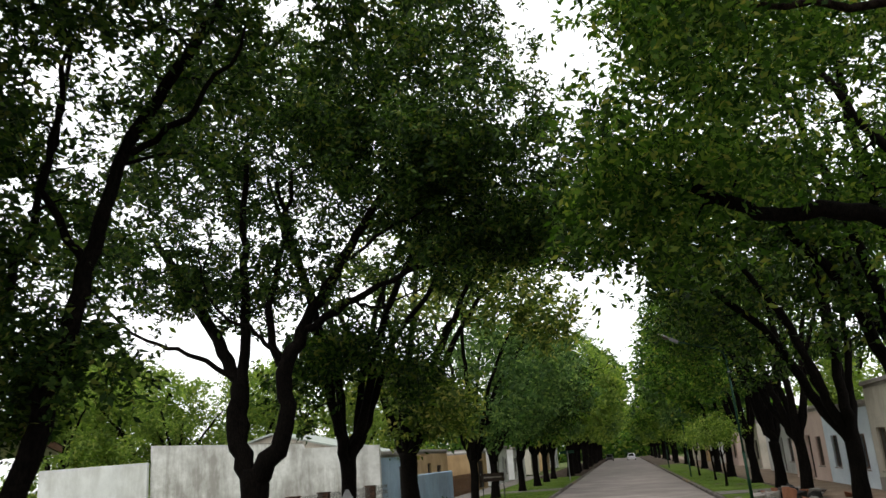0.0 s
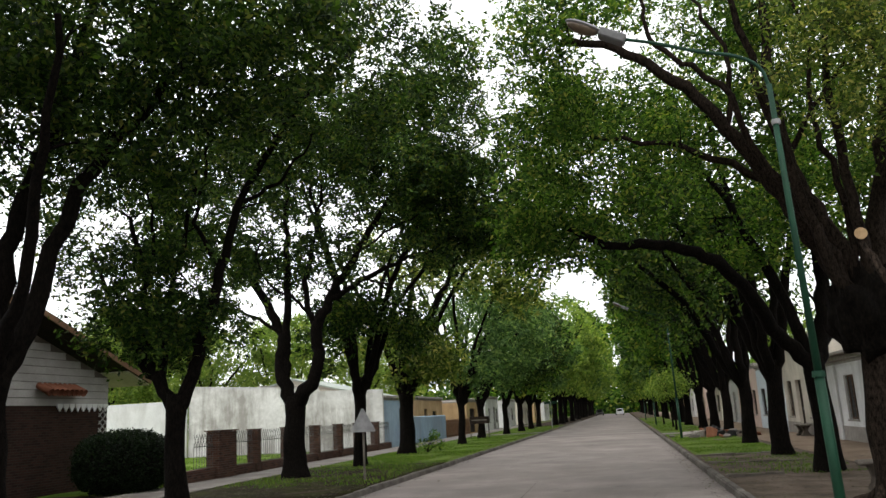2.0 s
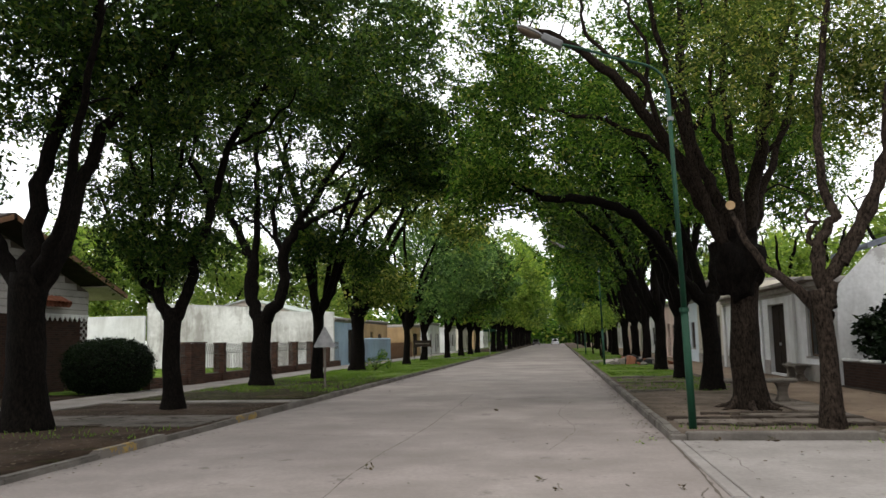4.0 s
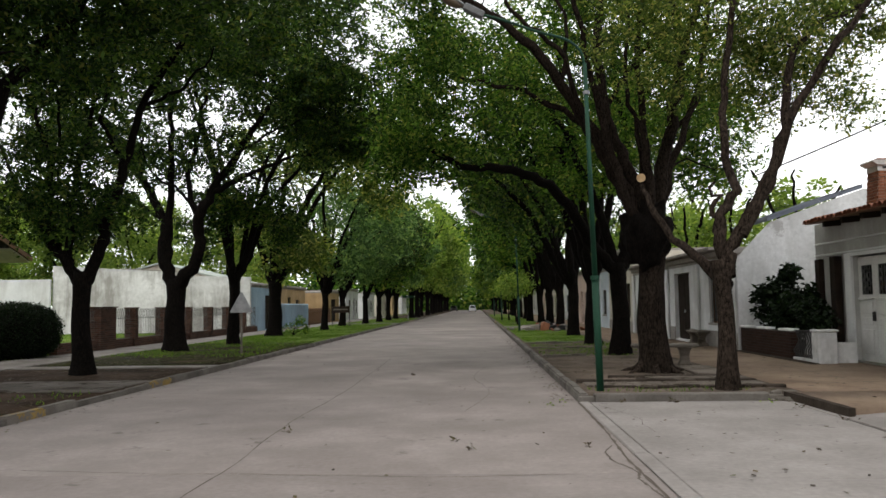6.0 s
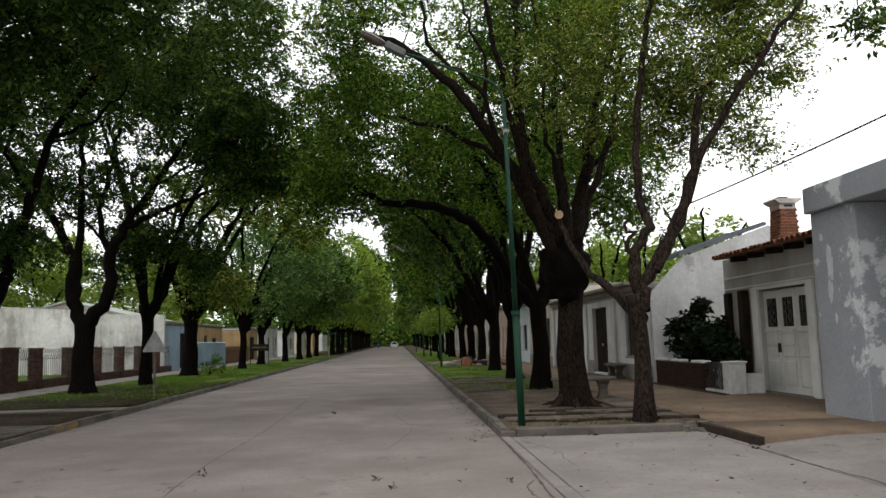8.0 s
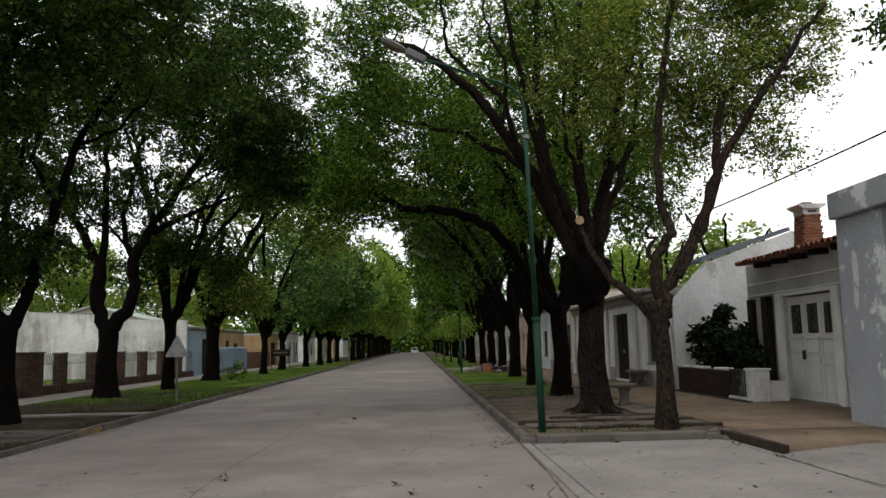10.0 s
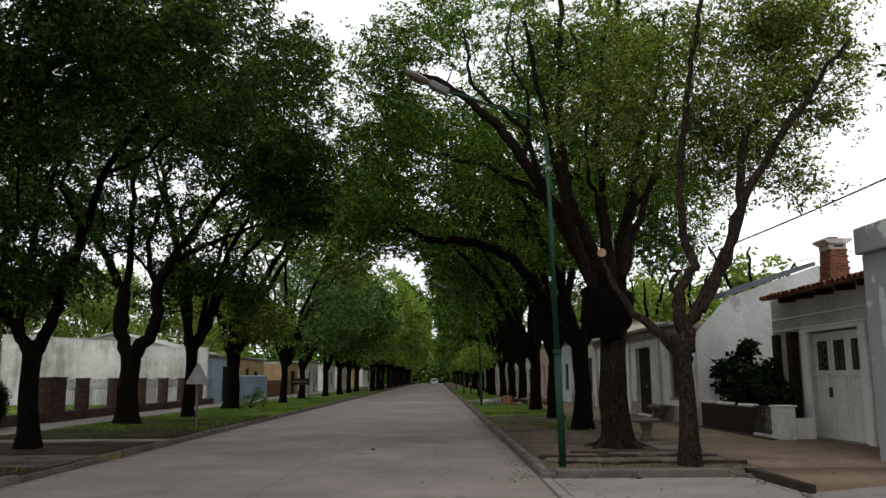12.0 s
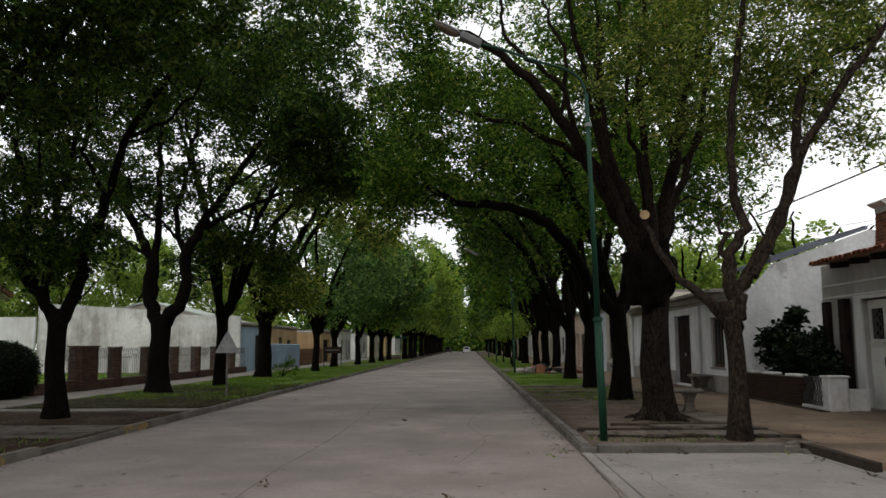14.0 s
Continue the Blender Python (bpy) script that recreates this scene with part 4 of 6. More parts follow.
# ---- street lamps ----
def street_lamp(x, y, arm_to, label):
    t = thing("street_lamp", (x, y, 0.12), label, "street lamp", "street lamps")
    b = cyl(x, y, 0.05, 2.05, 0.062, 0.06, 18)
    b = cyl(x, y, 2.05, 5.75, 0.046, 0.034, 18, b)
    bmesh.ops.rotate(b, verts=b.verts, cent=(x, y, 0.1), matrix=Matrix.Rotation(radians(-1.2), 3, "Y"))
    part("pole", b, M_GREEN, t, "", True)
    part("collar", cyl(x - 0.04, y, 2.0, 2.07, 0.078, 0.075, 18), M_GREEN, t)
    part("band", cyl(x - 0.1, y, 5.2, 5.26, 0.055, 0.055, 14), M_METAL, t)
    ax, az = arm_to
    p = smooth_line([(x - 0.118, y, 5.7), (x - 0.2, y, 5.99), (x - 0.46, y, 6.19), (x - 0.95, y, 6.34), (ax + 0.4, y, az - 0.2), (ax, y, az - 0.08)], 22)
    v, f = tube(p - np.array(ORG[t]), [0.024] * len(p), 10)
    link_mesh("arm", mesh_of("arm", v, f), M_GREEN, t)
    # lantern: gear box behind, glass bowl in front under a hood
    def tilt(bmx):
        bmesh.ops.rotate(bmx, verts=bmx.verts, cent=(ax, y, az - 0.1), matrix=Matrix.Rotation(radians(28), 3, "Y"))
        return bmx
    lz = az - 0.1
    part("gear_box", tilt(bx(ax - 0.36, ax + 0.02, y - 0.09, y + 0.09, lz - 0.06, lz + 0.07)), M_GEAR, t, "grey aluminium gear box", False, 0.02)
    hood = bmesh.new()
    bmesh.ops.create_uvsphere(hood, u_segments=20, v_segments=10, radius=1)
    for v in hood.verts:
        v.co = Vector((ax - 0.6 + v.co.x * 0.27, y + v.co.y * 0.12, lz + 0.02 + v.co.z * (0.05 if v.co.z > 0 else 0.02)))
    part("hood", tilt(hood), M_METAL, t, "", True)
    bowl = bmesh.new()
    bmesh.ops.create_uvsphere(bowl, u_segments=20, v_segments=10, radius=1)
    for v in bowl.verts:
        v.co = Vector((ax - 0.6 + v.co.x * 0.235, y + v.co.y * 0.105, lz + v.co.z * (0.095 if v.co.z < 0 else 0.01)))
    part("bowl", tilt(bowl), M_BOWL, t, "dull yellowed lamp bowl, unlit", True)
    return t


M_GEAR = surface("dull_grey_metal", (0.1, 0.1, 0.105), (0.18, 0.18, 0.18), 4, 40, 0.6, 0.15)
M_BOWL = surface("yellowed_bowl", (0.07, 0.05, 0.035), (0.12, 0.09, 0.06), 5, 40, 0.3, 0.05)
street_lamp(2.07, 13.5, (0.2, 6.74), "green steel street lamp with a curved arm over the road")
street_lamp(2.42, 44.4, (0.5, 6.72), "green steel street lamp farther along the verge")
for y in (74, 104):
    street_lamp(2.42, y, (0.5, 6.72), "green steel street lamp farther along the verge")


# ---- road signs ----
def triangle_sign(x, y):
    t = thing("road_sign", (x, y, 0.1), "grey back of a triangular road sign on a thin post", "road sign")
    part("post", bx(x - 0.03, x + 0.03, y - 0.02, y + 0.02, 0.0, 1.75), M_EDGE, t)
    pts = [(-0.36, 1.46), (0.36, 1.46), (0.37, 1.5), (0.03, 2.12), (-0.03, 2.12), (-0.37, 1.5)]
    part("plate", prism(pts, 0.006, lambda u, v, w: (x + u, y - 0.03 + w, v)), M_METAL, t, "bare grey sheet metal plate")
    part("bracket", bx(x - 0.13, x + 0.13, y - 0.024, y + 0.024, 1.68, 1.72), M_GREYIRON, t)


triangle_sign(-7.62, 25.5)


def board_sign(x, y, w, h, z, label, m):
    t = thing("street_sign", (x, y, 0.1), label, "sign")
    part("post", cyl(x, y, 0.0, z + h, 0.03, 0.03, 10), M_IRON, t)
    part("post", cyl(x + w, y, 0.0, z + h, 0.03, 0.03, 10), M_IRON, t)
    part("board", bx(x - 0.05, x + w + 0.05, y - 0.05, y - 0.031, z, z + h), m, t, "", False, 0.004)
    part("lettering", bx(x + 0.1, x + w - 0.1, y - 0.056, y - 0.051, z + h * 0.42, z + h * 0.6), M_EDGE, t, "faded pale bar of lettering")


board_sign(-10.9, 59.8, 1.3, 0.5, 1.15, "low dark board sign on two iron posts in the grass", M_DARKWOOD)
t = thing("street_sign", (-7.2, 84, 0.1), "thin corner post with a small crossing name plate", "sign")
part("post", cyl(-7.2, 84, 0, 2.7, 0.04, 0.04, 10), M_METAL, t)
part("plate", bx(-7.85, -6.6, 83.98, 84.02, 2.45, 2.7), M_GREEN, t, "small green plate", False, 0.01)


# ---- iron fence with brick pillars ----
def iron_panel(x, ya, yb, z0, z1, t, along="y"):
    """Upright rods with a crossed band near the top."""
    b = bmesh.new()
    n = max(2, int(abs(yb - ya) / 0.17))
    def bar(p, q, r=0.011):
        v, f = tube([p, q], [r, r], 4)
        vs = [b.verts.new(c) for c in v]
        for ff in f:
            b.faces.new([vs[i] for i in ff])
    def at(s, z):
        return (x, ya + (yb - ya) * s, z) if along == "y" else (ya + (yb - ya) * s, x, z)
    for k in range(n + 1):
        bar(at(k / n, z0), at(k / n, z1 - 0.4))
    for k in range(n):
        bar(at(k / n, z1 - 0.4), at((k + 0.5) / n, z1 - 0.2))
        bar(at((k + 1) / n, z1 - 0.4), at((k + 0.5) / n, z1 - 0.2))
        bar(at((k + 0.5) / n, z1 - 0.2), at(k / n, z1))
        bar(at((k + 0.5) / n, z1 - 0.2), at((k + 1) / n, z1))
    bar(at(0, z0 + 0.02), at(1, z0 + 0.02), 0.014)
    bar(at(0, z1 - 0.4), at(1, z1 - 0.4), 0.012)
    part("iron_panel", b, M_GREYIRON, t, "pale wrought iron rods")


fence = thing("fence", (-14.0, 28.5, 0.1), "iron fence on a low brick wall between brick pillars", "fence")
part("brick_block", bx(-14.25, -13.75, 28.55, 29.8, 0.05, 1.68), M_BRICK, fence, "broad brick gate block", False, 0.01)
part("cap", bx(-14.3, -13.7, 28.5, 29.85, 1.684, 1.73), M_BRICK, fence)
ys = [31.7, 34.75, 37.9, 40.95, 44.0, 47.0]
for y in ys:
    part("pillar", bx(-14.22, -13.78, y - 0.14, y + 0.14, 0.05, 1.66), M_BRICK, fence, "", False, 0.01)
    part("cap", bx(-14.25, -13.75, y - 0.17, y + 0.17, 1.664, 1.7), M_BRICK, fence)
for ya, yb in zip([29.8] + [y + 0.14 for y in ys], [y - 0.14 for y in ys] + [49.8]):
    part("low_wall", bx(-14.14, -13.86, ya, yb, 0.05, 0.46), M_BRICK, fence, "low dark brick wall", False, 0.008)
    iron_panel(-14.0, ya, yb, 0.46, 1.66, fence)
part("low_wall", bx(-14.14, -13.86, 25.75, 28.55, 0.05, 0.5), M_BRICK, fence, "low dark brick wall", False, 0.008)
iron_panel(-14.0, 27.3, 28.55, 0.5, 1.62, fence)

# ---- hedge ----
hedge = thing("hedge", (-15.15, 24.5, 0.1), "dense dark clipped rounded hedge bush beside the pavement", "hedge")
b = bmesh.new()
bmesh.ops.create_icosphere(b, subdivisions=4, radius=1)
for v in b.verts:
    s = 1 + 0.1 * noise.noise(v.co * 2.5)
    c = Vector([math.copysign(abs(q) ** 0.85, q) for q in v.co])
    v.co = Vector((-14.65 + c.x * 1.22 * s, 24.5 + c.y * 1.1 * s, 0.93 + c.z * 0.78 * s))
# near-black solid stands for the unlit inside of the hedge
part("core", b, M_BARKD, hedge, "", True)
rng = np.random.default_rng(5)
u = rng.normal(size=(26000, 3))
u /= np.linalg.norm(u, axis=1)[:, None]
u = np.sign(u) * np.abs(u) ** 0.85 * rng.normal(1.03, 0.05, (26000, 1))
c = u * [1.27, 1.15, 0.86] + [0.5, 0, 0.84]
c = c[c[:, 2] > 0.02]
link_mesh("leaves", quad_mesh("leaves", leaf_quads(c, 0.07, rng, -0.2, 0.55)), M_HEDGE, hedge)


# ---- the timber-sided house behind the hedge, its gable to the street ----
house = thing("house", (-21.0, 22.0, 0.1), "low gabled house with pale horizontal siding and a brick lower wall", "house", "houses")
HX, HY0, HY1, HZ = -17.2, 16.9, 27.3, 2.72
part("brick_wall", bx(HX - 0.2, HX - 0.03, HY0, HY1, 0.0, HZ), M_BRICKD, house, "brick lower wall with shade put into its dark colour")
part("side_wall", bx(-26, HX - 0.2, HY1 - 0.2, HY1, 0.0, 3.6), M_CREAM, house)
part("side_wall", bx(-26, HX - 0.2, HY0, HY0 + 0.2, 0.0, 3.6), M_CREAM, house)
part("gable", prism([(HY0, HZ), (HY1, HZ), (HY1, 3.66), (22.1, 5.36), (HY0, 3.66)], -0.15, lambda u, v, w: (HX - 0.05 + w, u, v)), M_JOINT, house)
z = HZ
while z < 5.0:
    cut = 0.0 if z < 3.45 else (z + 0.25 - 3.66) / 0.327
    if HY1 - cut > 22.5:
        pl = bx(HX - 0.05, HX - 0.01, HY0 + cut, HY1 + 0.02 - cut, z, z + 0.22)
        for v in pl.verts:
            if v.co.x > HX - 0.03 and v.co.z > z + 0.15:
                v.co.x -= 0.025
        part("siding_board", pl, M_SIDING, house)
    z += 0.235
for q in (1, -1):
    part("roof", prism([(0, 0), (0, 0.16), (6.55, -1.98), (6.55, -2.14)], -10, lambda u, v, w, s=q: (HX + 0.75 + w, 22.1 + s * u, 5.62 + v)), M_DARKWOOD, house, "dark weathered roof with a wide eave")
    part("barge_board", prism([(0.1, -0.12), (0.1, 0.04), (6.5, -2.06), (6.5, -2.22)], 0.04, lambda u, v, w, s=q: (HX + 0.753 + w, 22.1 + s * u, 5.66 + v)), M_BROWNWOOD, house)
part("soffit", prism([(5.25, -1.75), (6.5, -2.16), (6.5, -2.2), (5.25, -1.79)], -9.5, lambda u, v, w: (HX + 0.7 + w, 22.1 + u, 5.6 + v)), M_CREAM, house, "pale boarded eave soffit")
for k in range(9):
    part("scallop", prism([(-0.13, 0.08), (0.13, 0.08), (0.13, 0.0), (0, -0.17), (-0.13, 0.0)], 0.03, lambda u, v, w, s=k: (HX + w, 24.9 + 0.28 * s + u, HZ - 0.02 + v)), M_TRIMW, house)
for k in range(8):
    b = bmesh.new()
    bmesh.ops.create_cone(b, cap_ends=False, segments=10, radius1=0.12, radius2=0.1, depth=0.5)
    bmesh.ops.rotate(b, verts=b.verts, cent=(0, 0, 0), matrix=Matrix.Rotation(radians(-62), 3, "Y"))
    bmesh.ops.translate(b, verts=b.verts, vec=(HX + 0.25, 23.9 + 0.22 * k, 3.2))
    part("canopy_tile", b, M_TILE, house, "", True)
for k in range(10):
    for e in ((0.0, 0.42), (0.42, 0.0)):
        v, f = tube(np.array([(HX + 0.02, 26.8 + e[0], 0.2 + k * 0.24), (HX + 0.02, 26.8 + e[1], 0.55 + k * 0.24)]) - np.array(ORG[house]), [0.02, 0.02], 4)
        link_mesh("lattice_bar", mesh_of("lattice_bar", v, f), M_SIDING, house)

# ---- blank boundary walls of the empty lot ----
bw = thing("boundary_wall", (-20.5, 50.1, 0.1), "tall blank concrete wall streaked with grey rain stains", "wall")
part("wall", prism([(-27.3, 0.0), (-14.4, 0.0), (-14.4, 3.6), (-18.5, 3.72), (-18.6, 3.95), (-22.6, 4.2), (-27.3, 4.5)], 0.25, lambda u, v, w: (u, 50.0 + w, v)), M_GREYW, bw)
part("coping", prism([(-22.5, 4.2), (-18.65, 3.97), (-18.65, 4.03), (-22.5, 4.26)], 0.31, lambda u, v, w: (u, 49.97 + w, v)), M_MORTAR, bw)
bw2 = thing("boundary_wall", (-29.5, 49.6, 0.1), "low whitewashed wall beside the stained one", "wall")
part("wall", bx(-34, -27.32, 49.7, 49.9, 0, 3.62), M_WHITE, bw2, "", False, 0.015)
shed = thing("shed", (-21, 56, 0.1), "gabled shed with a pale green sheet roof behind the wall", "shed")
M_GREENROOF = surface("pale_green_sheet", (0.24, 0.28, 0.24), (0.36, 0.4, 0.35), 0.8, 14, 0.6, 0.2)
part("wall", prism([(-26.0, 0), (-16.5, 0), (-16.5, 3.4), (-21.5, 4.65), (-26.0, 3.5)], 6, lambda u, v, w: (u, 53.0 + w, v)), M_CREAM, shed)
part("roof", prism([(-21.5, 4.67), (-21.5, 4.77), (-16.0, 3.4), (-16.0, 3.3)], 6.6, lambda u, v, w: (u, 52.7 + w, v)), M_GREENROOF, shed)
part("roof", prism([(-21.5, 4.67), (-21.5, 4.77), (-26.5, 3.5), (-26.5, 3.4)], 6.6, lambda u, v, w: (u, 52.7 + w, v)), M_GREENROOF, shed)


# ---- houses along the street ----
def door(t, x, ya, yb, za, zb, m, out, panels=3):
    """A panelled leaf set back in its opening; out: -1 when the street is on the low-x side."""
    d = part("door", bx(x, x + 0.05, ya + 0.03, yb - 0.03, za, zb - 0.03), m, t)
    h = (zb - za - 0.3) / panels
    for k in range(panels):
        for s in (0, 1):
            a = ya + 0.12 + s * (yb - ya - 0.12) / 2
            c = a + (yb - ya - 0.36) / 2
            xx = x - 0.018 if out < 0 else x + 0.05
            part("door_panel", bx(xx, xx + 0.018, a, c, za + 0.15 + k * h, za + 0.05 + (k + 1) * h), m, d, "", False, 0.006)
    part("handle", bx(x - 0.07 if out < 0 else x + 0.05, x if out < 0 else x + 0.12, (ya + yb) / 2 - 0.02, (ya + yb) / 2 + 0.02, za + 1.0, za + 1.12), M_METAL, d, "", False, 0.008)
    return d


def window(t, x, ya, yb, za, zb, out, bars=False, frame_m=None):
    fm = frame_m or M_BROWNWOOD
    w = part("window", bx(x, x + 0.05, ya, ya + 0.07, za, zb), fm, t)
    part("frame", bx(x, x + 0.05, yb - 0.07, yb, za, zb), fm, w)
    part("frame", bx(x, x + 0.05, ya + 0.07, yb - 0.07, zb - 0.07, zb), fm, w)
    part("frame", bx(x, x + 0.05, ya + 0.07, yb - 0.07, za, za + 0.07), fm, w)
    part("mullion", bx(x, x + 0.05, (ya + yb) / 2 - 0.03, (ya + yb) / 2 + 0.03, za + 0.07, zb - 0.07), fm, w)
    part("pane", bx(x + 0.02, x + 0.03, ya + 0.07, (ya + yb) / 2 - 0.03, za + 0.07, zb - 0.07), M_GLASS, w)
    part("pane", bx(x + 0.02, x + 0.03, (ya + yb) / 2 + 0.03, yb - 0.07, za + 0.07, zb - 0.07), M_GLASS, w)
    xs = x - 0.16 if out < 0 else x + 0.02
    part("sill", bx(xs, xs + 0.19, ya - 0.08, yb + 0.08, za - 0.07, za - 0.002), M_MORTAR, t, "", False, 0.008)
    if bars:
        xb = x - 0.08 if out < 0 else x + 0.1
        n = int((yb - ya) / 0.14)
        for k in range(1, n):
            y = ya + (yb - ya) * k / n
            part("bar", bx(xb, xb + 0.014, y - 0.007, y + 0.007, za, zb), M_IRON, w)


def row_house(x, y0, y1, h, side, m, doors, windows, label, roof=None, depth=8.0, plinth=None):
    """A house on the street line. side: +1 right of the street, -1 left. doors, windows: (ya, yb, za, zb)."""
    t = thing("house", (x + side * depth / 2, (y0 + y1) / 2, 0.1), label, "house", "houses")
    xa, xb = (x, x + 0.25) if side > 0 else (x - 0.25, x)
    part("front_wall", wall_x(xa, xb, y0, y1, 0.0, h, list(doors) + list(windows)), m, t)
    inner = x + side * 0.25
    far = x + side * depth
    lo, hi = min(inner, far), max(inner, far)
    part("side_wall", bx(lo, hi, y0, y0 + 0.25, 0.0, h), m, t)
    part("side_wall", bx(lo, hi, y1 - 0.25, y1, 0.0, h), m, t)
    part("back_wall", bx(far - 0.1, far + 0.1, y0 + 0.25, y1 - 0.25, 0.0, h), m, t)
    part("roof", bx(min(x, far) + 0.02, max(x, far) - 0.02, y0 + 0.02, y1 - 0.02, h + 0.004, h + 0.12), roof or M_MORTAR, t)
    cx = (x - 0.1, x + 0.28) if side > 0 else (x - 0.28, x + 0.1)
    part("cornice", bx(cx[0], cx[1], y0, y1, h + 0.124, h + 0.3), M_MORTAR, t, "", False, 0.02)
    if plinth:
        px = (x - 0.03, x - 0.003) if side > 0 else (x + 0.003, x + 0.03)
        ys2 = sorted([y0] + [q for d in doors for q in d[:2]] + [y1])
        for ya, yb in zip(ys2[::2], ys2[1::2]):
            if yb - ya > 0.05:
                part("plinth", bx(px[0], px[1], ya, yb, 0.0, 0.65), plinth, t, "", False, 0.006)
    for d in doors:
        door(t, x + 0.14 * side - (0.05 if side < 0 else 0), *d, M_DARKWOOD, -side)
    for w in windows:
        window(t, x + 0.12 * side - (0.05 if side < 0 else 0), *w, -side, True)
    return t


FX = 7.86
c_house = row_house(FX, 24.2, 39.8, 2.93, 1, M_WHITE, [(29.45, 31.6, 0.2, 2.7)], [(25.7, 27.0, 0.9, 2.5), (34.3, 35.6, 0.9, 2.5)], "old white row house with pilasters and a dark brown door", plinth=M_MORTAR)
for y in (24.5, 28.3, 32.6, 36.7, 39.4):
    part("pilaster", bx(FX - 0.1, FX - 0.004, y - 0.24, y + 0.24, 0.0, 2.92), M_WHITE, c_house, "", False, 0.012)
part("gable_wall", prism([(FX + 0.02, 0.0), (FX + 0.02, 2.9), (8.5, 3.55), (8.92, 3.98), (11.78, 4.96), (14.5, 4.1), (14.5, 0.0)], 0.05, lambda u, v, w: (u, 24.14 + w, v)), M_ENDWALL, c_house, "white rendered end wall with grey damp stains")
part("sheet_roof", prism([(8.9, 4.02), (11.8, 4.99), (11.8, 5.07), (8.9, 4.1)], 3.2, lambda u, v, w: (u, 24.3 + w, v)), M_SHEET, c_house, "blue-grey tiled roof")
for k in range(26):
    xx = 8.9 + 2.9 * k / 26
    part("roof_course", prism([(xx, 4.104 + (xx - 8.9) * 0.3345), (xx + 0.11, 4.104 + (xx + 0.11 - 8.9) * 0.3345), (xx + 0.02, 4.16 + (xx - 8.9) * 0.3345)], 3.2, lambda u, v, w: (u, 24.28 + w, v)), M_SHEET, c_house)
part("eave", bx(FX - 0.45, FX + 0.05, 25.4, 39.8, 3.234, 3.34), M_MORTAR, c_house, "flat grey concrete eave", False, 0.015)
row_house(FX, 39.85, 46.9, 4.2, 1, M_CREAM, [(42.9, 44.1, 0.2, 2.6)], [(40.6, 41.8, 0.9, 2.6), (45.0, 46.2, 0.9, 2.6)], "tall cream row house with a dark plinth", plinth=M_MORTAR)
row_house(FX, 46.95, 55.0, 3.5, 1, M_BLUEW := surface("bluish_white_plaster", (0.55, 0.62, 0.68), (0.7, 0.76, 0.8), 0.8, 20, 0.85, 0.15), [(50.4, 51.5, 0.2, 2.5)], [(48, 49.3, 0.9, 2.4), (52.6, 53.8, 0.9, 2.4)], "pale blue-white row house")
row_house(FX, 55.05, 63.5, 3.7, 1, M_PINK, [(58.4, 59.5, 0.2, 2.5)], [(56, 57.2, 0.9, 2.4), (61, 62.4, 0.9, 2.4)], "salmon rendered row house")
for k, (m, lb) in enumerate([(M_WHITE, "white row house far along the street"), (M_CREAM, "cream row house far along the street"), (M_PINK, "salmon row house far along the street"), (M_WHITE, "white row house far along the street"), (M_TAN, "tan row house far along the street"), (M_CREAM, "cream row house far along the street")]):
    y = 66 + 14 * k
    row_house(8.5, y, y + 10.5, 3.4 + 0.3 * (k % 2), 1, m, [(y + 4, y + 5.1, 0.2, 2.5)], [(y + 1, y + 2.4, 0.9, 2.4), (y + 7, y + 8.4, 0.9, 2.4)], lb)

# left side, past the empty lot
blue = row_house(-14.5, 50.6, 57.0, 2.95, -1, M_BLUE, [(54.0, 56.6, 0.15, 2.5)], [], "pale blue house with a wide dark gate", depth=10)
lowb = thing("garden_wall", (-14.3, 62, 0.1), "low pale blue rendered garden wall with a rounded end", "wall")
part("wall", bx(-14.5, -14.25, 57.05, 67.0, 0.0, 1.9), M_BLUE, lowb, "", False, 0.06)
tan = row_house(-16.5, 60.0, 76.0, 3.2, -1, M_TAN, [(69, 70.1, 0.2, 2.5)], [(63, 64.5, 0.9, 2.3), (72, 73.5, 0.9, 2.3)], "tan rendered house behind a low fence", depth=8)
tanf = thing("fence", (-14.3, 72, 0.1), "low brown picket fence before the tan house", "fence")
for k in range(60):
    part("picket", bx(-14.32, -14.28, 67.2 + k * 0.17, 67.3 + k * 0.17, 0.0, 1.5), M_BROWNWOOD, tanf)
part("rail", bx(-14.27, -14.23, 67.2, 77.4, 1.2, 1.28), M_BROWNWOOD, tanf)
part("rail", bx(-14.27, -14.23, 67.2, 77.4, 0.3, 0.38), M_BROWNWOOD, tanf)
row_house(-14.6, 78, 84, 3.0, -1, M_TAN, [(79.5, 82.5, 0.15, 2.4)], [], "tan garage front with a dark flat eave", depth=8)
row_house(-14.5, 88, 97.0, 3.4, -1, M_WHITE, [(93.5, 94.6, 0.2, 2.6)], [(90, 91.2, 0.9, 2.4), (95.3, 96.3, 0.9, 2.4)], "white house front with dark narrow windows", depth=8)
for k, (m, lb) in enumerate([(M_WHITE, "white house far along the street"), (M_CREAM, "cream house far along the street"), (M_TAN, "tan house far along the street"), (M_WHITE, "white house far along the street")]):
    y = 104 + 18 * k
    row_house(-14.8, y, y + 11, 3.3, -1, m, [(y + 4, y + 5.1, 0.2, 2.5)], [(y + 1, y + 2.4, 0.9, 2.4), (y + 7, y + 8.4, 0.9, 2.4)], lb)

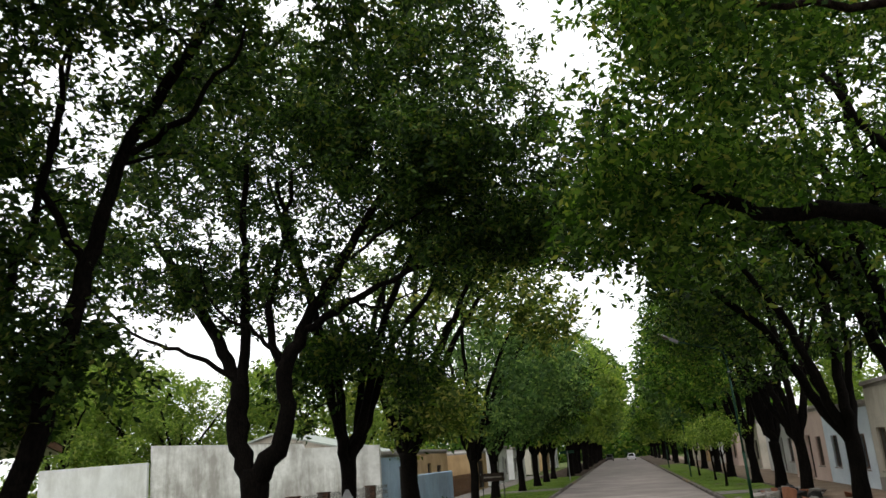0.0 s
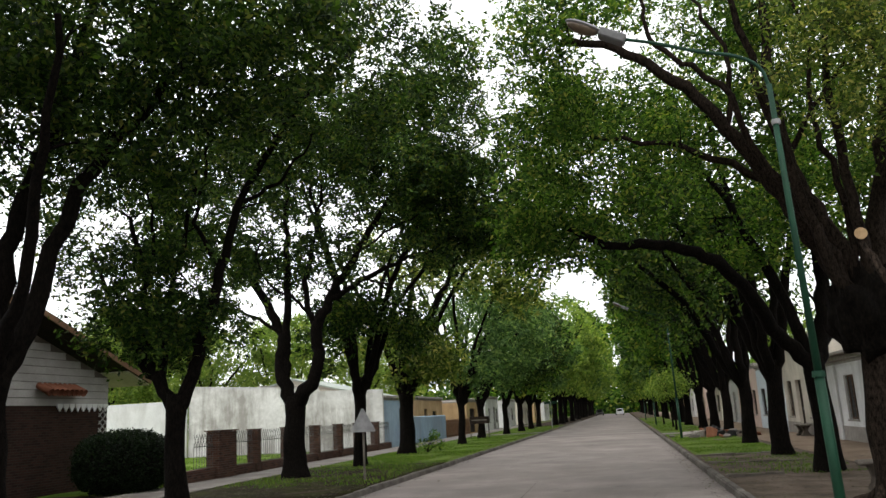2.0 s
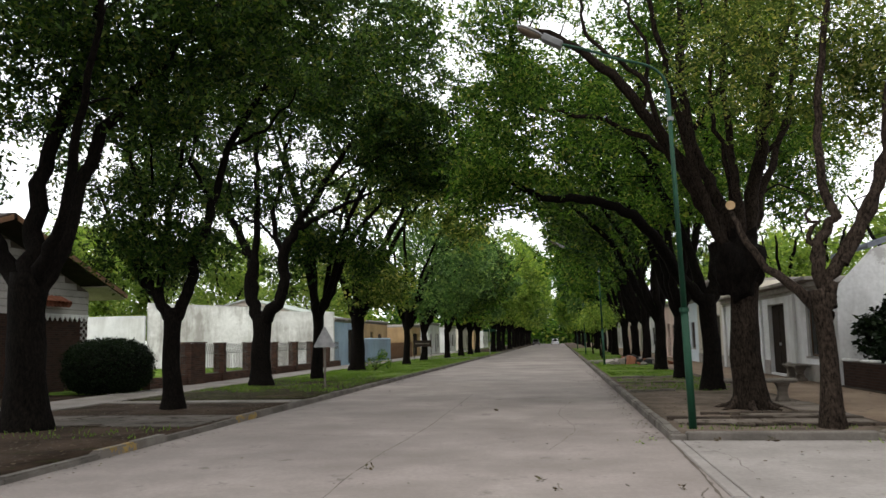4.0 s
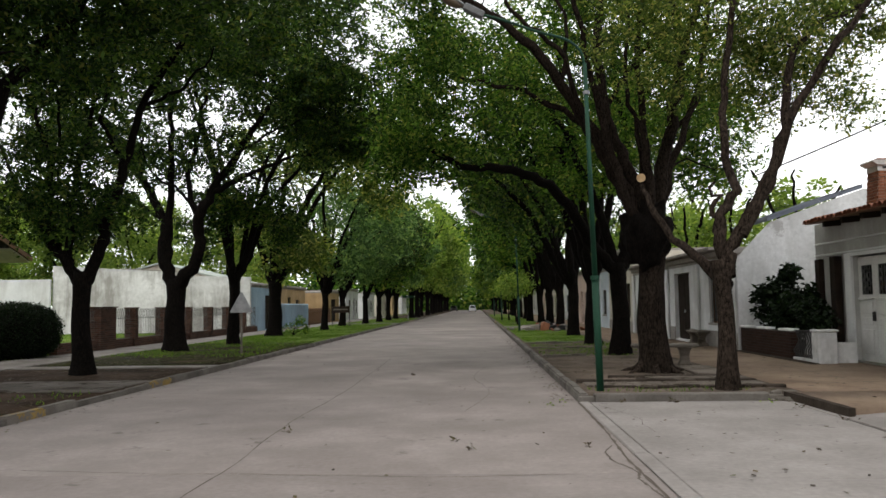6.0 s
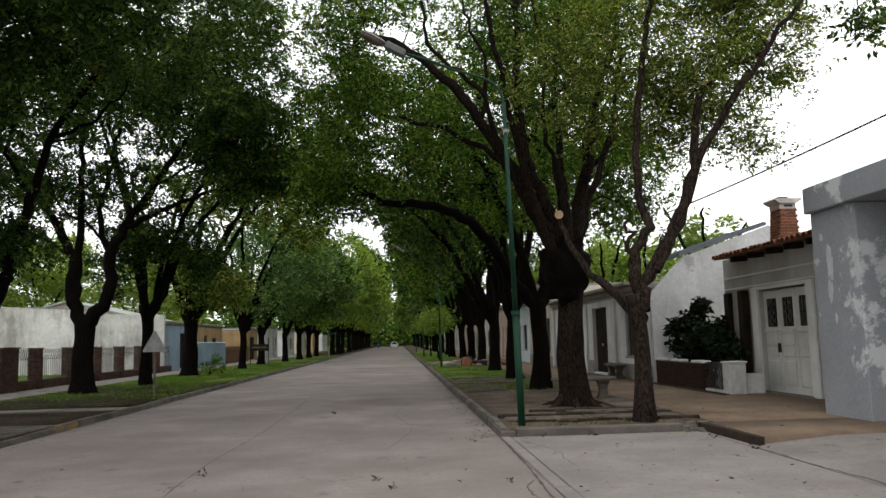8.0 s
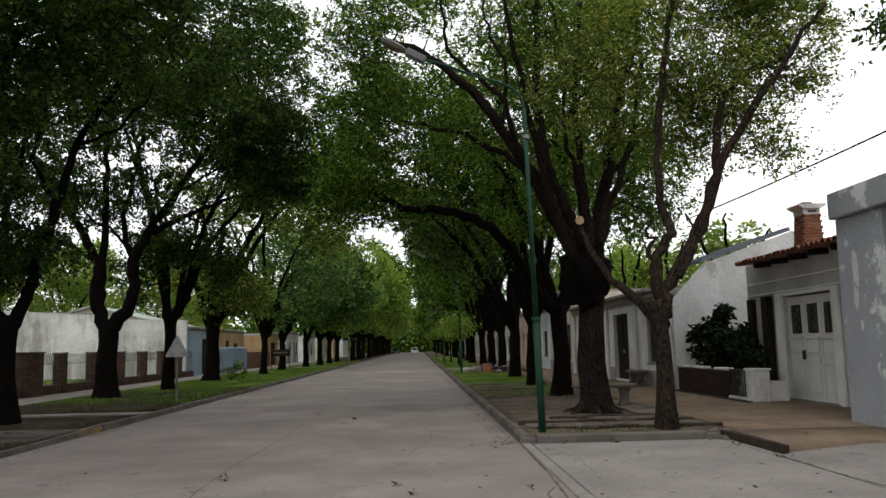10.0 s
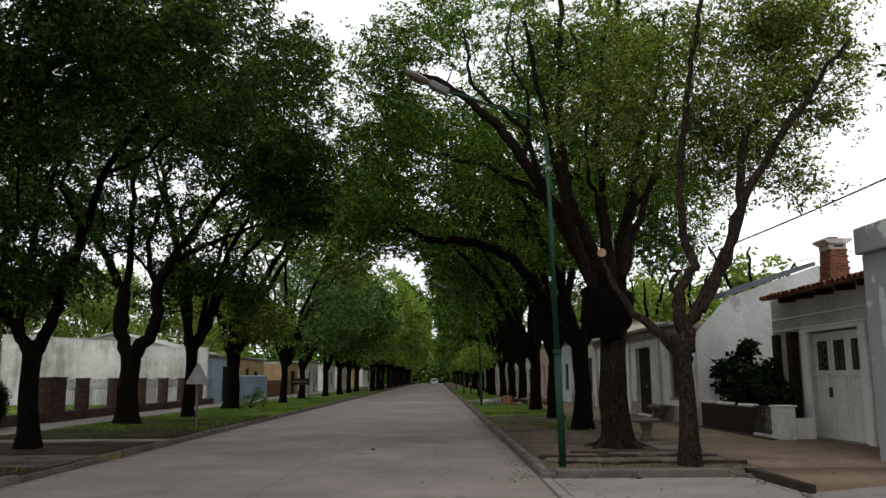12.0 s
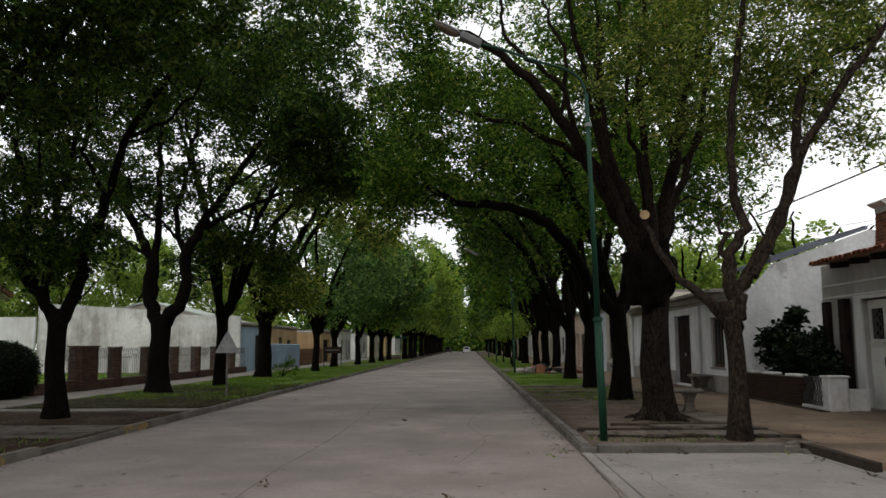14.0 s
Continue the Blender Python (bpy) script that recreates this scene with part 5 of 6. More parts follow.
# ---- house with the white garage doors ----
g = thing("house", (11.5, 18.0, 0.1), "low cream house with white garage doors and a red tile eave", "house", "houses")
part("front_wall", wall_x(9.2, 9.45, 13.98, 21.7, 0.0, 3.62, [(17.2, 19.6, 0.1, 2.66)]), M_OFFW, g)
part("side_wall", bx(9.45, 15, 21.5, 21.7, 0, 3.3), M_WHITE, g)
part("ceiling_slab", bx(9.45, 15, 14, 21.7, 3.304, 3.4), M_WHITE, g)
part("back_wall", bx(14.8, 15, 14, 21.49, 0, 3.3), M_WHITE, g)
for za in (2.76, 3.06):
    part("string_course", bx(9.165, 9.197, 14.0, 21.69, za, za + 0.045), M_TRIMW, g, "", False, 0.008)
part("door_frame", bx(9.13, 9.197, 19.6, 19.95, 0.1, 2.74), M_TRIMW, g, "", False, 0.01)
part("door_frame", bx(9.13, 9.197, 16.9, 17.2, 0.1, 2.74), M_TRIMW, g, "", False, 0.01)
part("lintel", bx(9.13, 9.197, 17.2, 19.6, 2.66, 2.74), M_TRIMW, g, "", False, 0.006)
# two door leaves and a fixed side leaf, each with a barred window and panels
for ya, yb in ((17.22, 17.98), (18.0, 18.78), (18.8, 19.58)):
    d = part("garage_door_leaf", wall_x(9.3, 9.35, ya, yb, 0.14, 2.62, [(ya + 0.13, yb - 0.13, 1.72, 2.42)]), M_DOORW, g, "white painted panelled leaf")
    part("pane", bx(9.325, 9.333, ya + 0.13, yb - 0.13, 1.72, 2.42), M_GLASS, d)
    for k in range(4):
        y = ya + 0.2 + k * (yb - ya - 0.4) / 3
        part("bar", bx(9.285, 9.297, y - 0.009, y + 0.009, 1.72, 2.42), M_SCROLL, d)
        for zc in (1.86, 2.07, 2.28):
            ringb = bmesh.new()
            bmesh.ops.create_circle(ringb, cap_ends=True, segments=8, radius=0.045)
            bmesh.ops.rotate(ringb, verts=ringb.verts, cent=(0, 0, 0), matrix=Matrix.Rotation(radians(90), 3, "Y"))
            ex = bmesh.ops.extrude_face_region(ringb, geom=ringb.faces[:])
            bmesh.ops.translate(ringb, verts=[q for q in ex["geom"] if isinstance(q, bmesh.types.BMVert)], vec=(0.008, 0, 0))
            bmesh.ops.translate(ringb, verts=ringb.verts, vec=(9.275, y + 0.05 * (-1) ** k, zc))
            part("scroll", ringb, M_SCROLL, d)
    for za, zb in ((0.32, 0.9), (1.0, 1.18), (1.26, 1.56)):
        part("door_panel", bx(9.272, 9.298, ya + 0.12, yb - 0.12, za, zb), M_DOORW, d, "", False, 0.012)
    part("drip_ledge", bx(9.23, 9.298, ya + 0.06, yb - 0.06, 1.6, 1.65), M_DOORW, d, "", False, 0.006)
part("handle", bx(9.22, 9.298, 18.81, 18.85, 1.1, 1.32), M_IRON, g, "dark door handle", False, 0.006)
part("threshold", bx(9.0, 9.2, 17.1, 19.7, 0.08, 0.15), M_PATH, g, "", False, 0.01)
part("porch_post", bx(8.98, 9.16, 20.12, 20.42, 0.55, 2.7), M_DARKWOOD, g, "dark brown timber post of the porch", False, 0.012)
part("porch_post", bx(9.06, 9.196, 21.2, 21.48, 0.55, 2.68), M_DARKWOOD, g, "dark brown timber post of the porch", False, 0.012)
part("porch_wall", bx(8.92, 9.197, 19.97, 21.69, 0.05, 0.546), M_GREYW, g, "stained white low porch wall", False, 0.012)
# eave: boards, rafter ends, barrel tiles on the slope
part("eave_board", prism([(8.72, 3.58), (9.6, 3.65), (9.6, 3.7), (8.72, 3.63)], 7.15, lambda u, v, w: (u, 13.98 + w, v)), M_BROWNWOOD, g)
for k in range(7):
    y = 14.3 + k * 0.97
    part("rafter", prism([(8.78, 3.44), (9.2, 3.47), (9.2, 3.61), (8.78, 3.575)], 0.12, lambda u, v, w, q=y: (u, q + w, v)), M_DARKWOOD, g)
part("roof_deck", prism([(9.604, 3.65), (14.9, 4.02), (14.9, 4.07), (9.604, 3.7)], 7.15, lambda u, v, w: (u, 13.98 + w, v)), M_TILE, g, "red tile roof")
tile = bmesh.new()
rows = []
for i in range(2):
    ring = []
    for k in range(7):
        a = math.pi * k / 6
        ring.append(tile.verts.new((0.42 * i, math.cos(a) * (0.115 - 0.018 * i), math.sin(a) * (0.1 - 0.012 * i) + 0.045 * i)))
    for k in range(7):
        a = math.pi * (6 - k) / 6
        ring.append(tile.verts.new((0.42 * i, math.cos(a) * (0.098 - 0.018 * i), math.sin(a) * (0.084 - 0.012 * i) + 0.045 * i)))
    rows.append(ring)
for k in range(14):
    j = (k + 1) % 14
    tile.faces.new((rows[0][k], rows[0][j], rows[1][j], rows[1][k]))
tile.faces.new(rows[0][::-1])
tile.faces.new(rows[1])
tile_me = bpy.data.meshes.new("roof_tile")
tile.to_mesh(tile_me)
tile.free()
tile_me.materials.append(M_TILE)
rng = np.random.default_rng(8)
for k in range(31):
    for j in range(6):
        ob = new("roof_tile", tile_me)
        ob.parent = g
        ob.location = Vector((8.64 + 0.36 * j + rng.normal(0, 0.012), 14.12 + 0.229 * k, 3.6 + 0.03 * j + rng.normal(0, 0.006))) - g.location
        ob.rotation_euler = (0, rng.normal(0, 0.03), rng.normal(0, 0.03))
# tapered brick chimney
CX, CY = 10.03, 19.7
ch = part("chimney", prism([(-0.28, 3.66), (0.28, 3.66), (0.2, 4.72), (-0.2, 4.72)], 0.5, lambda u, v, w: (CX + u, CY - 0.25 + w, v)), M_MORTAR, g, "tapered red brick chimney")
brick_me = bpy.data.meshes.new("brick")
b = bx(-0.02, 0.02, -0.105, 0.105, -0.032, 0.032)
bmesh.ops.bevel(b, geom=b.edges[:], offset=0.005, segments=1, affect="EDGES")
b.to_mesh(brick_me)
b.free()
brick_me.materials.append(M_BRICKP)
for k in range(14):
    z = 3.7 + k * 0.076
    half = 0.28 - 0.08 * (z - 3.66) / 1.06
    for side in (-1, 1):
        for i in range(3):
            ob = new("brick", brick_me)
            ob.parent = ch
            if k % 2 == 0 and i == 2:
                y, sc = 0.2, 0.45
            elif i == 2:
                y, sc = 0.17, 0.6
            else:
                y, sc = -0.14 + 0.22 * i - 0.07 * (k % 2), 0.95
            ob.location = Vector((CX + side * half, CY + y, z)) - g.location
            ob.scale = (1, sc, 1)
    n = 2 + k % 2
    for i in range(n):
        x = CX - half + (i + 0.5) * 2 * half / n
        ob = new("brick", brick_me)
        ob.parent = ch
        ob.location = Vector((x, CY - 0.25, z)) - g.location
        ob.rotation_euler = (0, 0, radians(90))
        ob.scale = (1, 2 * half / n / 0.225, 1)
part("chimney_band", bx(CX - 0.22, CX + 0.22, CY - 0.27, CY + 0.27, 4.722, 4.86), M_WHITE, g, "white rendered band", False, 0.01)
# thin dark plate stands for the shade inside the chimney opening
part("smoke_hole", bx(CX - 0.1, CX + 0.13, CY - 0.276, CY - 0.272, 4.77, 4.83), M_IRON, g, "dark plate standing for the shade in the smoke opening")
part("chimney_cap", prism([(-0.22, 4.862), (0.22, 4.862), (0.36, 4.95), (0.35, 4.985), (-0.35, 4.985), (-0.36, 4.95)], 0.66, lambda u, v, w: (CX + u, CY - 0.33 + w, v)), M_GREYW, g, "flared tile cap")
part("cap_block", bx(CX - 0.15, CX + 0.1, CY - 0.13, CY + 0.13, 4.987, 5.06), M_BRICKP, g, "", False, 0.015)

# ---- grey corner building with the canopy ----
gb = thing("building", (9.5, 6.0, 0.1), "grey painted building with peeling paint and a heavy canopy", "building")
part("corner_pier", bx(7.62, 9.2, 12.55, 13.96, 0.0, 3.72), M_GREYB, gb, "grey pier with peeling pale patches", False, 0.012)
for k, (py, pz, ry, rz) in enumerate(((13.44, 2.78, 0.1, 0.28), (13.46, 2.28, 0.07, 0.2), (12.60, 2.69, 0.07, 0.33), (13.84, 2.85, 0.09, 0.06), (13.34, 1.81, 0.04, 0.09), (12.89, 2.15, 0.035, 0.1), (13.65, 3.25, 0.05, 0.07))):
    o = []
    for i in range(28):
        a = 6.283 * i / 28
        w = 1 + 0.55 * noise.noise((math.cos(a) * 1.6 + 3.7 * k, math.sin(a) * 1.6, 0.3)) + 0.25 * noise.noise((math.cos(a) * 5 + k, math.sin(a) * 5, 1.3))
        o.append((py + ry * w * math.cos(a), pz + rz * w * math.sin(a)))
    part("bare_patch", prism(o, 0.004, lambda u, v, w: (7.614 + w, u, v)), M_BAREPATCH, gb, "pale patch where the grey paint has peeled")
part("canopy", bx(7.5, 10.5, -8, 13.97, 3.724, 4.2), M_GREYB, gb, "grey concrete canopy slab", False, 0.02)
part("recessed_wall", wall_x(8.9, 9.15, -8, 12.55, 0.0, 3.72, [(9.3, 10.6, 0.15, 2.4), (4.5, 7.0, 0.9, 2.4)]), M_GREYB, gb)
door(gb, 9.02, 9.3, 10.6, 0.15, 2.4, M_DARKWOOD, -1)
window(gb, 9.0, 4.5, 7.0, 0.9, 2.4, -1, True)
part("roof", bx(9.16, 16, -8, 13.9, 3.4, 3.7), M_MORTAR, gb)
part("back_wall", bx(15.8, 16, -8, 13.9, 0, 3.38), M_GREYB, gb)

# ---- planter, bushes and benches before the houses ----
pl = thing("planter_wall", (8.0, 21.5, 0.12), "low dark brick planter wall with white coping stones", "planter")
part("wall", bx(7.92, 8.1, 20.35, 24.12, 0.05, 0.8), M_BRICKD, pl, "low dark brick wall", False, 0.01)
part("wall_top", bx(7.9, 8.12, 20.33, 24.12, 0.804, 0.83), M_KERB, pl, "thin grey top course", False, 0.006)
for ya, yb in ((23.45, 24.1), (21.95, 22.7), (20.34, 21.1)):
    part("coping", bx(7.88, 8.14, ya, yb, 0.834, 0.895), M_TRIMW, pl, "white painted coping stone", False, 0.015)
part("end_pier", bx(7.95, 8.4, 18.85, 19.2, 0.05, 0.86), M_GREYW, pl, "dull white rendered end pier", False, 0.02)
part("pier_cap", bx(7.92, 8.43, 18.82, 19.23, 0.864, 0.91), M_TRIMW, pl, "", False, 0.012)
part("scroll_sill", bx(7.95, 8.12, 19.205, 20.345, 0.05, 0.2), M_GREYW, pl, "white sill below the grille", False, 0.01)
part("scroll_backing", bx(8.3, 8.34, 19.205, 20.345, 0.05, 0.82), M_GREYW, pl, "white wall behind the grille")
part("return_wall", bx(8.43, 8.915, 19.0, 19.15, 0.05, 0.6), M_GREYW, pl, "stained white return wall")
for k in range(8):
    y = 19.3 + k * 0.135
    p = smooth_line([(8.03, y, 0.2), (7.98, y + 0.05, 0.38), (8.06, y - 0.05, 0.6), (8.02, y, 0.84)], 10)
    v, f = tube(p - np.array(ORG[pl]), [0.02] * len(p), 5)
    link_mesh("iron_scroll", mesh_of("iron_scroll", v, f), M_IRON, pl, "wavy black iron grille bar")
part("top_rail", bx(8.0, 8.05, 19.24, 20.33, 0.842, 0.87), M_IRON, pl, "black iron rail")
structure("planter_step", bx(7.72, 7.915, 18.7, 24.1, 0.05, 0.15), M_DARKEDGE, "dark step along the foot of the planter", "pavement", 0.02)


def bush(loc, lobes, leaf, m, label, seed, per=150):
    t = thing("bush", loc, label, "bush", "bushes")
    rng = np.random.default_rng(seed)
    v, f = [], []
    cc = []
    for lx, ly, lz, lr in lobes:
        p = smooth_line([(rng.normal(0, 0.05), rng.normal(0, 0.05), 0), (lx * 0.4, ly * 0.4, lz * 0.5), (lx, ly, lz)], 6)
        a, q = tube(p, np.linspace(0.03, 0.01, 7), 5)
        o = len(v)
        v += a
        f += [tuple(o + i for i in ff) for ff in q]
        u = rng.normal(size=(per, 3))
        u /= np.linalg.norm(u, axis=1)[:, None]
        cc.append(u * lr * rng.uniform(0.5, 1.05, (per, 1)) + [lx, ly, lz])
    link_mesh("stems", mesh_of("stems", v, f), M_BARKD, t)
    cc = np.vstack(cc)
    link_mesh("leaves", quad_mesh("leaves", leaf_quads(cc[cc[:, 2] > 0.05], leaf, rng, 0.3, 0.6)), m, t)


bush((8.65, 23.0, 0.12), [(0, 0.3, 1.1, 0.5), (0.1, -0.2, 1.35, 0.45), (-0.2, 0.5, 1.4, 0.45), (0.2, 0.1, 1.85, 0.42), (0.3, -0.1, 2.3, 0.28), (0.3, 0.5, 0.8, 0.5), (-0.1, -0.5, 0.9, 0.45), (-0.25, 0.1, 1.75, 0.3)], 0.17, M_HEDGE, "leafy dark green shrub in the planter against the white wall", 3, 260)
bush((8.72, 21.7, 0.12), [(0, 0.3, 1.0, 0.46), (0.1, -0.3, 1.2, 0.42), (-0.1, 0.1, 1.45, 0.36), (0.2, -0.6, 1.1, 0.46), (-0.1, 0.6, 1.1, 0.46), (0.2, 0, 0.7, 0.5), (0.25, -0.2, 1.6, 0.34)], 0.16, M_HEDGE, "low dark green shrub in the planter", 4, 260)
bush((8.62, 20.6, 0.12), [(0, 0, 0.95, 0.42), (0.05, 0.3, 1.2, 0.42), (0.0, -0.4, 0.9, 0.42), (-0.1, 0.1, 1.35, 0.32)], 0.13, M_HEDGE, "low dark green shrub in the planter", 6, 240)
bush((-9.7, 41.6, 0.12), [(0.2, -0.3, 0.5, 0.3), (0.5, -0.5, 0.8, 0.3), (-0.1, -0.6, 0.4, 0.3), (0.7, -0.2, 0.4, 0.25)], 0.12, M_LEAF, "green shoots growing at the foot of a street tree", 7, 120)


def bench(x, y, label, turn=0.0):
    """A cast concrete bench: slab seat on two flared feet."""
    t = thing("bench", (x, y, 0.12), label, "bench", "benches")
    part("seat", bx(x - 0.22, x + 0.22, y - 0.75, y + 0.75, 0.56, 0.64), M_EDGE, t, "dark weathered concrete slab", False, 0.025)
    for s in (-0.45, 0.45):
        o = [(-0.2, 0.12), (0.2, 0.12), (0.2, 0.18), (0.12, 0.26), (0.09, 0.36), (0.12, 0.46), (0.19, 0.556), (-0.19, 0.556), (-0.12, 0.46), (-0.09, 0.36), (-0.12, 0.26), (-0.2, 0.18)]
        f = prism(o, 0.3, lambda u, v, w, q=s: (x + u, y + q + (w - 0.15) * (1 - 0.35 * math.sin((v - 0.12) * 7.2)), v))
        part("foot", f, M_VERGESLAB, t, "flared pale concrete foot", False, 0.012)
    t.rotation_euler = (0, 0, radians(turn))


bench(4.38, 18.75, "grey cast concrete bench beside the old tree trunk", 84)
bench(7.52, 27.3, "grey concrete bench against the house front")
bench(7.4, 41.5, "reddish concrete bench against the cream house")

# ---- heap of rubble on the far grass ----
heap = thing("rubble_heap", (4.2, 47.5, 0.14), "heap of broken masonry and sacks on the grass", "rubble")
rng = np.random.default_rng(17)
for k in range(46):
    s = rng.uniform(0.08, 0.24)
    cx, cy = 4.0 + rng.normal(0, 0.75), 45.5 + rng.normal(0, 1.1)
    top = max(0.0, 0.42 - 0.3 * abs(cx - 4.0) - 0.12 * abs(cy - 45.5)) * rng.uniform(0.2, 1)
    b = bx(cx - s, cx + s * rng.uniform(0.5, 1.2), cy - s, cy + s, 0.1, 0.16 + top + s * 0.7)
    for v in b.verts:
        v.co += Vector(rng.normal(0, s * 0.3, 3))
        v.co.z = max(v.co.z, 0.08)
    part("chunk", b, [M_MORTAR, M_BRICKP, M_RUBBER, M_KERB, M_PATH][k % 5], heap, "", False, 0.02)


# ---- dropped bag at the foot of the pier ----
bag = thing("litter_bag", (7.98, 14.28, 0.125), "crumpled black and white plastic bag on the pavement", "litter")
for nm, dx, rr, m in (("dark_half", 0.0, 0.07, M_RUBBER), ("white_half", 0.09, 0.055, M_TRIMW)):
    b = bmesh.new()
    bmesh.ops.create_icosphere(b, subdivisions=3, radius=1)
    for v in b.verts:
        k = 1 + 0.5 * noise.noise(v.co * 2.3 + Vector((dx * 40, 0, 0)))
        v.co = Vector((7.98 + dx + v.co.x * rr * k, 14.28 + v.co.y * rr * k, 0.165 + v.co.z * rr * 0.75 * k))
    part(nm, b, m, bag, "", True)


# ---- cables ----
def cable(a, b, sag, r, label):
    t = thing("cable", a, label, "cable", "overhead cables")
    p = [(a[0] + (b[0] - a[0]) * s, a[1] + (b[1] - a[1]) * s, a[2] + (b[2] - a[2]) * s - sag * 4 * s * (1 - s)) for s in np.linspace(0, 1, 24)]
    v, f = tube(np.array(p) - np.array(a), [r] * 24, 5)
    link_mesh("wire", mesh_of("wire", v, f), M_IRON, t)


cable((7.7, 22.0, 5.03), (9.0, 12.5, 5.5), 0.05, 0.02, "black overhead cable running along the house fronts")
cable((6.0, 20.0, 4.3), (11.5, 18.0, 4.9), 0.25, 0.006, "thin overhead wire above the garage house")
cable((7.1, 22.5, 4.0), (10.0, 19.3, 4.6), 0.15, 0.006, "thin overhead wire above the garage house")


# ---- parked cars far along the street ----
def car(x, y, m, label):
    t = thing("car", (x, y, 0), label, "car", "cars")
    b = bx(x - 0.85, x + 0.85, y, y + 4.2, 0.3, 0.85)
    part("body", b, m, t, "", False, 0.08)
    cab = bx(x - 0.78, x + 0.78, y + 0.3, y + 3.4, 0.852, 1.5)
    for v in cab.verts:
        if v.co.z > 1.2:
            v.co.x = x + (v.co.x - x) * 0.8
            v.co.y += 0.35 if v.co.y < y + 1 else -0.5
    part("cabin", cab, m, t, "", False, 0.05)
    part("windscreen", prism([(-0.6, 0.92), (0.6, 0.92), (0.5, 1.4), (-0.5, 1.4)], 0.02, lambda u, v, w: (x + u, y + 0.29 + (v - 0.9) * 0.5 - 0.04 + w, v)), M_GLASS, t)
    for sx in (-0.8, 0.8):
        for sy in (0.8, 3.4):
            c = cyl(0, 0, -0.1, 0.1, 0.31, 0.31, 16)
            bmesh.ops.rotate(c, verts=c.verts, cent=(0, 0, 0), matrix=Matrix.Rotation(radians(90), 3, "Y"))
            bmesh.ops.translate(c, verts=c.verts, vec=(x + sx, y + sy, 0.31))
            part("wheel", c, M_RUBBER, t)
        part("headlight", bx(x + sx * 0.75 - 0.15, x + sx * 0.75 + 0.15, y - 0.015, y + 0.03, 0.6, 0.75), M_METAL, t, "", False, 0.006)


car(-0.8, 190, M_CARW, "white car far down the street")
car(-5.6, 200, M_IRON, "dark car parked far down the street")

# ---- trees behind the walls and houses ----
for x, y, s, sd, lm in ((-28, 64, 1.0, 81, M_LEAFL), (-21, 66, 0.85, 82, M_LEAFL), (-34, 60, 1.05, 83, M_LEAFL), (-38.5, 57, 1.0, 96, M_LEAFL), (-30.5, 58, 0.9, 97, M_LEAFL), (-42, 66, 1.25, 84, M_LEAFL), (-48, 74, 1.4, 87, M_LEAFL), (-32, 78, 1.25, 88, M_LEAFL), (-24, 84, 1.0, 89, M_LEAFL), (12.5, 47, 0.8, 85, M_LEAFL), (17, 42, 1.1, 86, M_LEAF), (14, 56, 1.2, 90, M_LEAF), (19, 60, 1.3, 92, M_LEAF), (12, 68, 1.2, 93, M_LEAF)):
    rg = np.random.default_rng(sd)
    if sd in (81, 85):
        mdl = make_tree((x, y, 0.0), 0.25, 2.4, auto_limbs(rg, 2.4, 0.3, 5, 8.0, 3.0),
                        [(0, 0, 4.6, 4.2, 3.6, 3.2, 230), (0.4, 0, 8.0, 3.4, 3.2, 2.4, 140)] if sd == 81 else [(0, 0, 4.6, 2.4, 2.4, 1.8, 80), (0.3, 0, 6.0, 1.8, 1.8, 1.2, 50)], lm, sd, M_BARKD, 0.3, 50, "bright green tree behind the houses", group="background trees")
    else:
        copy_thing(mdl, pose(x, y, 0, 0, 0, sd * 47) @ Matrix.Scale(s, 4))

# a branch tip of another street tree beside the apron
make_tree((6.1, 5.2, 0.1), 0.2, 2.4, [
    (0.13, [(0, 0, 2.2), (0.1, 0.8, 4.0), (0.2, 2.4, 5.6), (0.2, 4.4, 6.3)]),
    (0.12, [(0, 0, 2.2), (-0.2, -0.8, 4.2), (-0.3, -1.4, 6.5)]),
], [(0.1, -0.6, 6.6, 1.6, 1.6, 1.2, 70), (0.36, 4.9, 5.72, 0.22, 0.25, 0.32, 9)], M_LEAFD, 91, M_BARKD, 0.11, 60, "street tree whose branch tip hangs over the apron", hole=-2.0, spread=0.17)

# ---- far end of the street ----
rng = np.random.default_rng(23)
n = 42000
c = np.stack([rng.uniform(-80, 80, n), rng.uniform(245, 275, n), rng.uniform(0, 1, n) ** 1.3 * 17], 1)
keep = c[:, 2] < 12 + 3 * np.sin(c[:, 0] * 0.35) + 1.5 * np.sin(c[:, 0] * 0.9 + 1)
far = link_mesh("far_woods", quad_mesh("far_woods", leaf_quads(c[keep], 1.4, rng, 0.2, 0.7)), M_LEAF)
tagged(far, "hazy green trees closing the far end of the street", "woods", "", "stuff")


